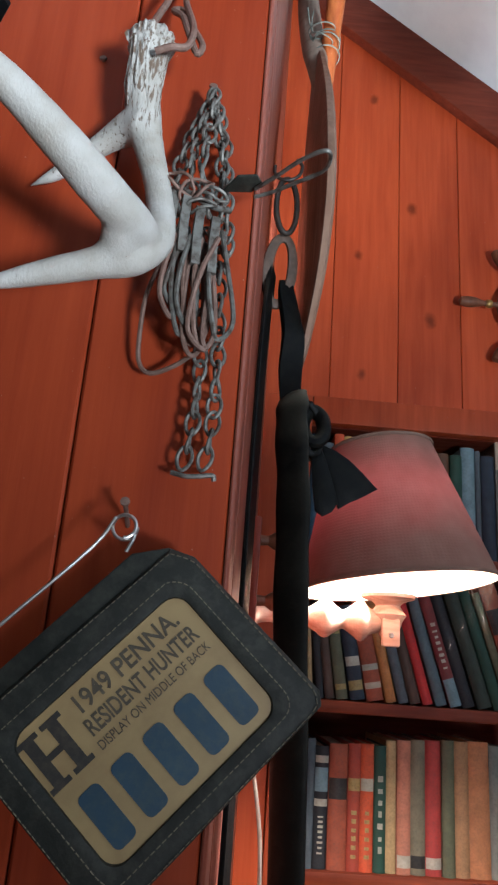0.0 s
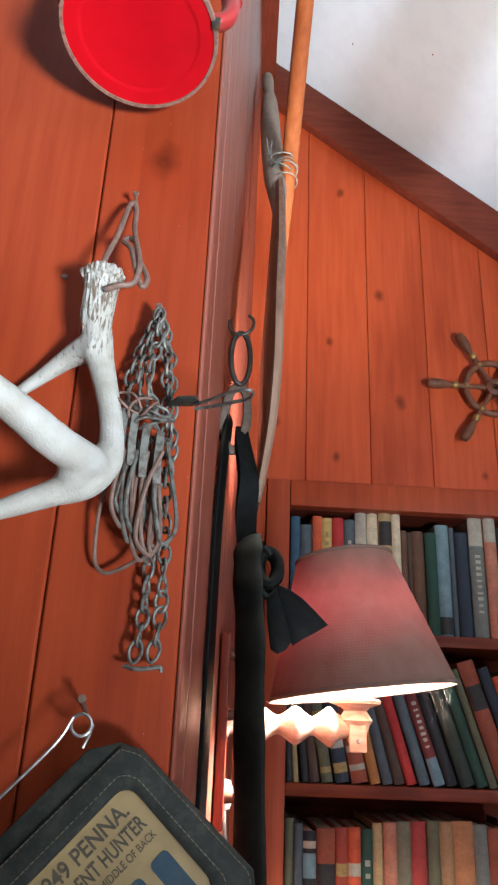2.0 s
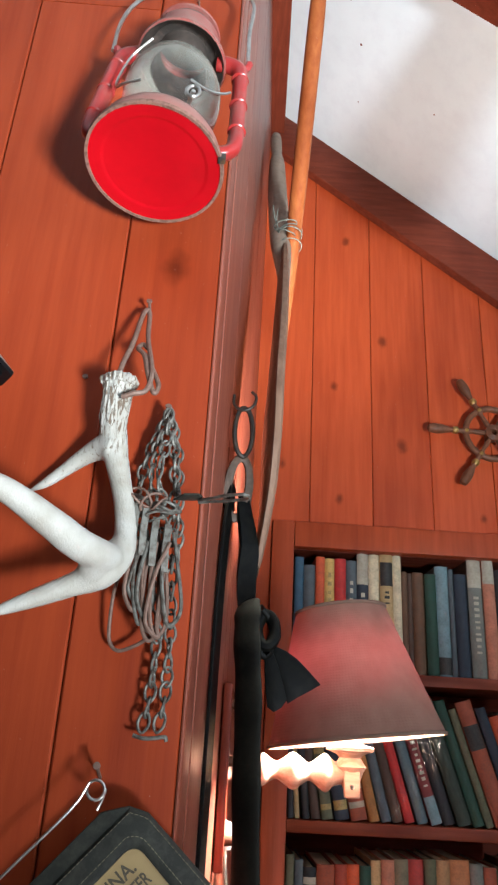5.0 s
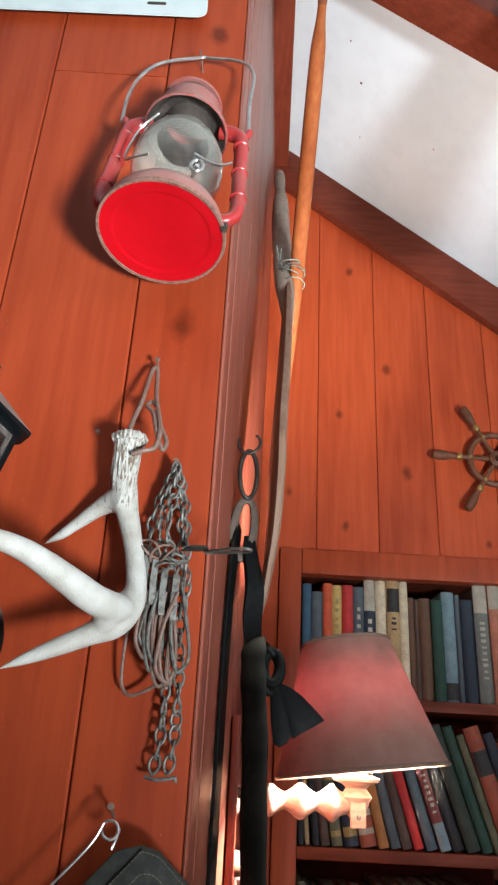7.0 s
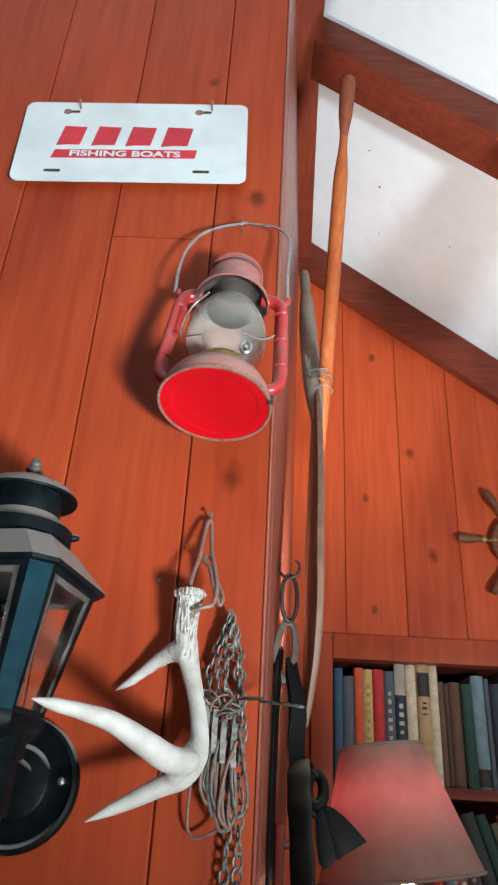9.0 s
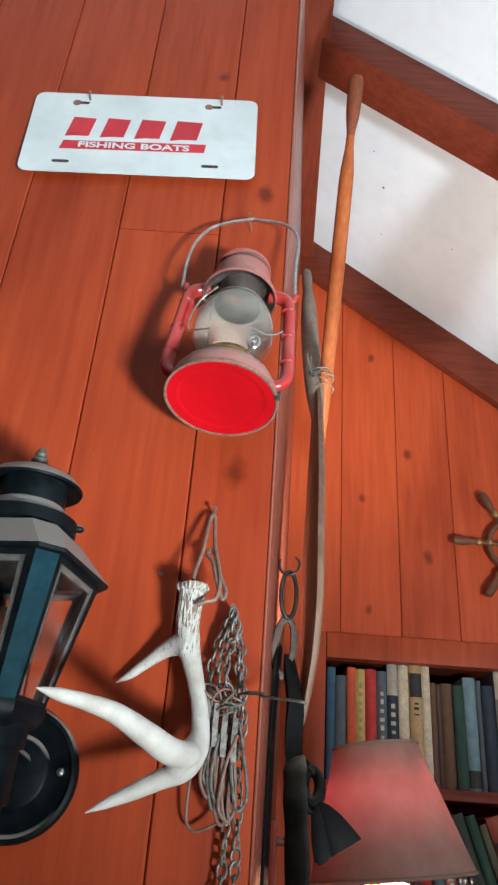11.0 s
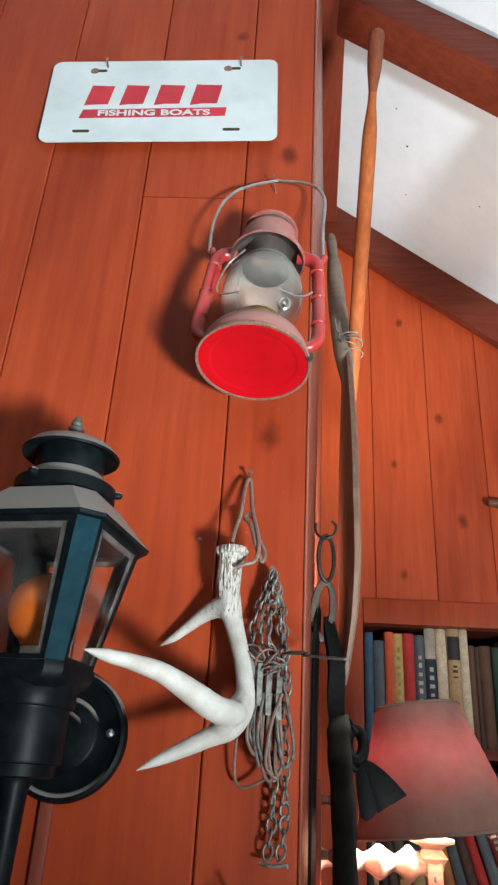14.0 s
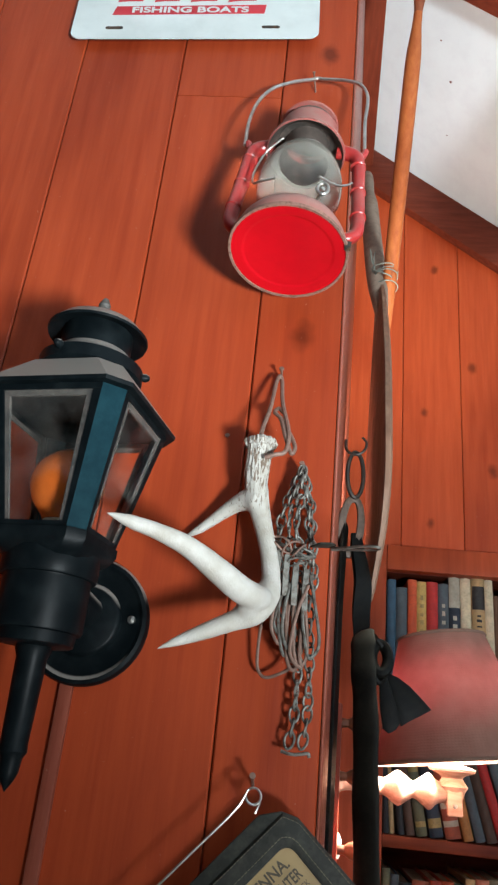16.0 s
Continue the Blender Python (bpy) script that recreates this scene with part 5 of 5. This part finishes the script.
def woven(name):
    """Coarse red cloth, dusty, through which some light passes, most in a band painted for the bulb's glow."""
    m, n, l, b = nodes_of(name)
    waves = []
    for sx, sz in ((0.0, 1.0), (1.0, 0.0)):
        mp = n.new("ShaderNodeMapping")
        l.new(n.new("ShaderNodeTexCoord").outputs["UV"], mp.inputs["Vector"])
        w = n.new("ShaderNodeTexWave")
        w.bands_direction = "X" if sx else "Y"
        w.inputs["Scale"].default_value, w.inputs["Distortion"].default_value, w.inputs["Detail"].default_value = 8, 4.0, 3
        l.new(mp.outputs[0], w.inputs["Vector"])
        waves.append(w.outputs["Fac"])
    gap = n.new("ShaderNodeMath")
    gap.operation = "MULTIPLY"
    l.new(waves[0], gap.inputs[0]), l.new(waves[1], gap.inputs[1])
    dust = noise_of(n, l, stretched(n, l, 1, 1, 1), 28, 5)
    col = mixcol(n, l, ramp(n, l, dust, 0.25, 0.75), (0.200, 0.132, 0.100), (0.150, 0.090, 0.068))
    b.inputs["Roughness"].default_value = 0.95
    b.inputs["Specular IOR Level"].default_value = 0.1
    l.new(col, b.inputs["Base Color"])
    bumped(n, l, b, gap.outputs[0], 0.25, 0.0008)
    tr = n.new("ShaderNodeBsdfTranslucent")
    l.new(mixcol(n, l, ramp(n, l, gap.outputs[0], 0.2, 0.8), (0.24, 0.016, 0.020), (1.0, 0.18, 0.19)), tr.inputs["Color"])
    mix = n.new("ShaderNodeMixShader")
    # bulb glow shaped by hand: the cloth lets more through at mid height
    thin = n.new("ShaderNodeMath")
    thin.operation = "MULTIPLY_ADD"
    thin.inputs[1].default_value, thin.inputs[2].default_value = 0.0040, 0.0009
    rise = n.new("ShaderNodeSeparateXYZ")
    l.new(n.new("ShaderNodeTexCoord").outputs["UV"], rise.inputs[0])
    low_uv = n.new("ShaderNodeMath")
    low_uv.operation = "MULTIPLY"
    low_uv.inputs[1].default_value = 0.833
    l.new(rise.outputs[1], low_uv.inputs[0])
    stray = n.new("ShaderNodeMath")
    stray.operation = "MULTIPLY_ADD"
    stray.inputs[1].default_value = 0.9
    l.new(noise_of(n, l, stretched(n, l, 1, 1, 1), 14, 5), stray.inputs[0]), l.new(low_uv.outputs[0], stray.inputs[2])
    glow_band = n.new("ShaderNodeMath")
    glow_band.operation = "MULTIPLY"
    l.new(ramp(n, l, stray.outputs[0], 0.75, 1.65), glow_band.inputs[0])
    l.new(ramp(n, l, stray.outputs[0], 2.05, 1.45), glow_band.inputs[1])
    l.new(glow_band.outputs[0], thin.inputs[0])
    l.new(thin.outputs[0], mix.inputs[0])
    l.new(b.outputs[0], mix.inputs[1]), l.new(tr.outputs[0], mix.inputs[2])
    l.new(mix.outputs[0], n["Material Output"].inputs["Surface"])
    return m


SHADE = woven("red_woven_shade")
R0, R1, HT = 0.107, 0.058, 0.156
TOP_M = pose(0.004, -0.022, 0.030, -2.5, -7, 0)
bm = B()
uv = bm.loops.layers.uv.new("UVMap")
steps, rows = 64, 8
grid = [[bm.verts.new((TOP_M @ Vector(((R0 + (R1 - R0) * v / rows) * math.cos(2 * math.pi * u / steps), (R0 + (R1 - R0) * v / rows) * math.sin(2 * math.pi * u / steps), HT * v / rows)))) for u in range(steps)] for v in range(rows + 1)]
for v in range(rows):
    for u in range(steps):
        w = (u + 1) % steps
        f = bm.faces.new((grid[v][u], grid[v][w], grid[v + 1][w], grid[v + 1][u]))
        for lp, (a, c) in zip(f.loops, ((u, v), (u + 1, v), (u + 1, v + 1), (u, v + 1))):
            lp[uv].uv = (a / steps * 6.0, c / rows * 1.92)
shade = part("shade", bm, SHADE, bracket, "dusty red woven cloth shade")
for r, z in ((R0, 0.0), (R1, HT)):
    loop = [TOP_M @ Vector((r * math.cos(a), r * math.sin(a), z)) for a in np.linspace(0, 2 * math.pi, 65)[:-1]]
    part("shade_rim", tube(B(), loop, 0.0022, 8, closed=True), SHADE, shade)
BULB = glow("lit_bulb", (1.0, 0.90, 0.77), 2600)
part("bulb", lathe(B(), [(0.012, 0.0), (0.013, 0.012), (0.020, 0.026), (0.025, 0.042), (0.022, 0.056), (0.012, 0.066), (0.0, 0.069)], pose(0, 0, 0.060, 30, -8, 0)), BULB, bracket, "glowing bulb")
part("socket_cup", lathe(B(), [(0.0, -0.024), (0.008, -0.024), (0.012, -0.018), (0.016, -0.006), (0.020, 0.000), (0.017, 0.004), (0.013, 0.010), (0.017, 0.014), (0.029, 0.018), (0.030, 0.022), (0.014, 0.026), (0.0125, 0.062), (0.0, 0.062)]), TURNED, bracket, "turned wooden socket cup")
bm = box(B(), -0.010, 0.010, -0.016, -0.010, -0.034, -0.004, 0.0025)
key = part("switch_plate", bm, TURNED, bracket)
part("key_screw", lathe(B(), [(0.0, 0.0), (0.003, 0.0), (0.002, 0.002), (0.0, 0.0024)], pose(0.0, -0.016, -0.022, 90, 0, 0), 12), STEEL, key)
prof = [(0.016, -0.164), (0.022, -0.160), (0.022, -0.150), (0.012, -0.144), (0.009, -0.130), (0.013, -0.118), (0.019, -0.108), (0.013, -0.098), (0.010, -0.090), (0.014, -0.082), (0.021, -0.070), (0.014, -0.058), (0.010, -0.050), (0.016, -0.040), (0.022, -0.030), (0.014, -0.020), (0.011, -0.006)]
part("arm", lathe(B(), smooth_line(prof, 4), pose(0, 0, -0.008, 0, 90, 0)), TURNED, bracket, "turned wooden arm")

COBWEB = worn("dusty_cobweb", (0.10, 0.095, 0.088), (0.07, 0.065, 0.06), 200, 0.9)
bm = B()
a = Vector((0.372, 0.852, 1.826))
for p, q in (((0, 0, 0), (-0.034, 0.002, -0.004)), ((0, 0, 0), (-0.012, 0.0, -0.018)), ((-0.034, 0.002, -0.004), (-0.012, 0.0, -0.018)), ((-0.026, 0.0, -0.002), (-0.020, 0.0, -0.014)), ((-0.016, 0.0, -0.001), (-0.014, 0.0, -0.016)),
             ((-0.008, 0, 0.0), (-0.013, 0, -0.014)), ((-0.040, 0.0, -0.003), (-0.012, 0.0, -0.018)), ((-0.012, 0.0, -0.018), (-0.010, 0.001, -0.046)), ((-0.014, 0.0, -0.016), (-0.060, 0.002, -0.085)), ((0.0, 0.0, 0.0), (-0.012, 0.001, -0.040))):
    tube(bm, smooth_line([a + Vector(p), a + (Vector(p) + Vector(q)) / 2 + Vector((0, 0, -0.0015)), a + Vector(q)], 3), 0.00010, 5)
tagged(part("cobweb", bm, COBWEB), "dusty cobweb hanging from the lamp shade's rim", "cobweb")

# ---- small ship's wheel ----
WHEELWOOD = stained_wood("wheel_wood", (0.18, 0.070, 0.036), (0.095, 0.038, 0.020), scale=(20, 20, 20), vary=0.1)
wheel = empty("ships_wheel", "small brown wooden ship's wheel ornament hung on the board wall", "ship's wheel", (0.703, FAR_Y - 0.030, 2.497))
wheel.rotation_euler = (0, radians(1.5), 0)
bm = B()
loop = [(0.063 * math.cos(a), 0, 0.063 * math.sin(a)) for a in np.linspace(0, 2 * math.pi, 49)[:-1]]
tube(bm, loop, 0.0072, 10, closed=True, flat=1.0)
part("rim", bm, WHEELWOOD, wheel)
part("hub", lathe(B(), [(0.007, -0.010), (0.016, -0.012), (0.019, -0.006), (0.019, 0.010), (0.010, 0.014), (0.007, 0.012)], pose(0, 0, 0, 90, 0, 0), closed=True), WHEELWOOD, wheel)
for i in range(6):
    prof = [(0.0045, 0.016), (0.0060, 0.030), (0.0045, 0.050), (0.0070, 0.056), (0.0070, 0.068), (0.0050, 0.078), (0.0080, 0.088), (0.0055, 0.098), (0.0105, 0.118), (0.0115, 0.136), (0.0085, 0.150), (0.0, 0.154)]
    spoke = part("spoke", lathe(B(), smooth_line(prof[:-1], 2) + prof[-1:], pose(0, -0.002, 0, 0, 60 * i - 90, 0), 14), WHEELWOOD, wheel)
    part("ferrule", lathe(B(), [(0.0075, 0.082), (0.0088, 0.084), (0.0088, 0.092), (0.0072, 0.095)], pose(0, -0.002, 0, 0, 60 * i - 90, 0), 14), BRASS, spoke, "dull brass ferrule")
    part("stud", lathe(B(), [(0.0, 0.0), (0.0052, 0.001), (0.0040, 0.004), (0.0, 0.005)], pose(0, 0, 0, 0, 60 * i - 90, 0) @ pose(0, -0.0065, 0.063, 90, 0, 0), 12), BRASS, wheel)
part("mount", box(B(), -0.01, 0.01, 0.010, 0.030, -0.01, 0.01, 0.002), WHEELWOOD, wheel)

# ---- hanging float ----
BUOYRED = worn("faded_red_paint", (0.36, 0.035, 0.030), (0.26, 0.028, 0.024), 50, 0.55, bump=0.2)
BUOYWHITE = worn("weathered_white_paint", (0.62, 0.54, 0.46), (0.50, 0.41, 0.33), 50, 0.6, bump=0.2)
buoy = empty("hanging_float", "red and white wooden float hung from a brass ring", "float", (0.564, 0.690, 3.03))
part("white_half", lathe(B(), [(0.0, 0.012), (0.012, 0.010), (0.036, -0.02), (0.056, -0.12), (0.070, -0.24)]), BUOYWHITE, buoy)
part("red_half", lathe(B(), [(0.070, -0.24), (0.076, -0.32), (0.083, -0.47), (0.083, -0.493), (0.0, -0.495)]), BUOYRED, buoy)
loop = [(0.012 * math.cos(a) - 0.02, 0.045 * max(0.0, math.sin(a)), 0.022 + 0.014 * math.sin(a)) for a in np.linspace(0, 2 * math.pi, 25)[:-1]]
part("ring", tube(B(), loop, 0.003, 8, closed=True), BRASS, buoy, "brass ring")
part("hook", tube(B(), smooth_line([(-0.02, 0.070, 0.050), (-0.02, 0.052, 0.046), (-0.02, 0.042, 0.036), (-0.02, 0.046, 0.028)], 5), 0.002, 8), BRASS, buoy, "brass screw hook")

# ---- cord and switch on the return wall ----
CORDWHITE = worn("old_white_cord", (0.50, 0.46, 0.38), (0.40, 0.36, 0.29), 100, 0.6)
PLUGWHITE = worn("white_switch", (0.74, 0.72, 0.66), (0.66, 0.63, 0.56), 60, 0.45)
cord = tagged(part("lamp_cord", tube(B(), smooth_line([(0.1262, 0.951, 1.700), (0.128, 0.94, 1.665), (0.139, 0.93, 1.61), (0.148, 0.92, 1.55), (0.150, 0.92, 1.45), (0.150, 0.92, 1.2)], 5), 0.0022, 8), CORDWHITE), "old white lamp cord hanging down the wall", "cord")
bm = lathe(B(), [(0.0, -0.016), (0.007, -0.014), (0.010, -0.004), (0.010, 0.008), (0.006, 0.016), (0.0, 0.018)], Matrix.Translation((0.1260, 0.951, 1.702)), 16)
tagged(part("cord_switch", bm, PLUGWHITE), "small white plastic cord switch", "switch")
peg = empty("peg_rail", "dark turned wooden peg bar fixed upright on the wall", "peg rail", (0.118, 0.85, 1.79))
part("bar", box(B(), -0.007, 0.004, -0.020, 0.020, -0.11, 0.085, 0.003), TRIM_RED, peg)
for z in (0.062, 0.0, -0.080):
    part("peg", lathe(B(), [(0.006, 0.0), (0.005, 0.010), (0.009, 0.016), (0.011, 0.024), (0.007, 0.031), (0.0, 0.033)], pose(0.003, -0.005, z, 0, 90, 0), 16), WHEELWOOD, peg)

# ---- boards of the walls, last ----
def groove_board(w, h, t, gap=0.0005, v=0.0014):
    """A board with its face to -y and chamfered long edges."""
    swap = Matrix(((1, 0, 0, 0), (0, 0, -1, 0), (0, 1, 0, 0), (0, 0, 0, 1)))
    bm = B()
    prof = [(gap, 0), (gap, t - v), (gap + v, t), (w - gap - v, t), (w - gap, t - v), (w - gap, 0)]
    rings = [[bm.verts.new((x, -y, z)) for x, y in prof] for z in (0.0, h)]
    for i in range(6):
        j = (i + 1) % 6
        bm.faces.new((rings[0][i], rings[0][j], rings[1][j], rings[1][i]))
    bm.faces.new(rings[0][::-1])
    bm.faces.new(rings[1])
    return bm


def boards(parent, material, starts, y, z0, z1, t=0.018, m=None):
    for a, b in zip(starts, starts[1:]):
        ob = part("board", groove_board(b - a, z1 - z0, t), material, parent, flat=True)
        ob.matrix_basis = (m or Matrix()) @ Matrix.Translation((a, y + t, z0))


seams = [-0.002 - 0.1232 * i for i in range(15)][::-1]
seams[0] = -3.5
lower = [s for s in seams if s < -0.13] + [-0.1252]
boards(wall_north, WALL_RED, lower, WALL_Y, 0.0, slope(0.1))
boards(wall_north, WALL_RED, [-0.1252, -0.002], WALL_Y, 0.0, 2.501)
boards(wall_north, WALL_RED, [-0.1252, -0.002], WALL_Y, 2.5025, slope(0.1))
boards(wall_north, WALL_RED, [-0.002, 0.0803], WALL_Y, 0.0, slope(0.1))
ends = [WALL_Y + 0.05 + 0.1365 * i for i in range(8)]
turn = SPLAY @ pose(END_X - 0.018, 0, 0, 0, 0, 90)
boards(wall_return, RETURN_RED, [WALL_Y + 0.05, WALL_Y + 0.215, WALL_Y + 0.38], -0.018, 0.0, 3.41, m=turn)
boards(wall_return, RETURN_RED, [WALL_Y + 0.38] + [e for e in ends if WALL_Y + 0.42 < e < FAR_Y - 0.03] + [FAR_Y - 0.001], -0.018, 0.0, 3.37, m=turn)
far = [0.150, 0.284, 0.427, 0.564, 0.708, 0.85, 0.99, 1.13, 1.27, 1.41, 1.55, 1.69, 1.83, 1.97, 2.11, 2.29]
boards(wall_far, FAR_RED, far, FAR_Y - 0.002, 2.2625, 3.5)
boards(wall_far, FAR_RED, [0.150, 0.2025], FAR_Y - 0.002, 0.0, 2.262)
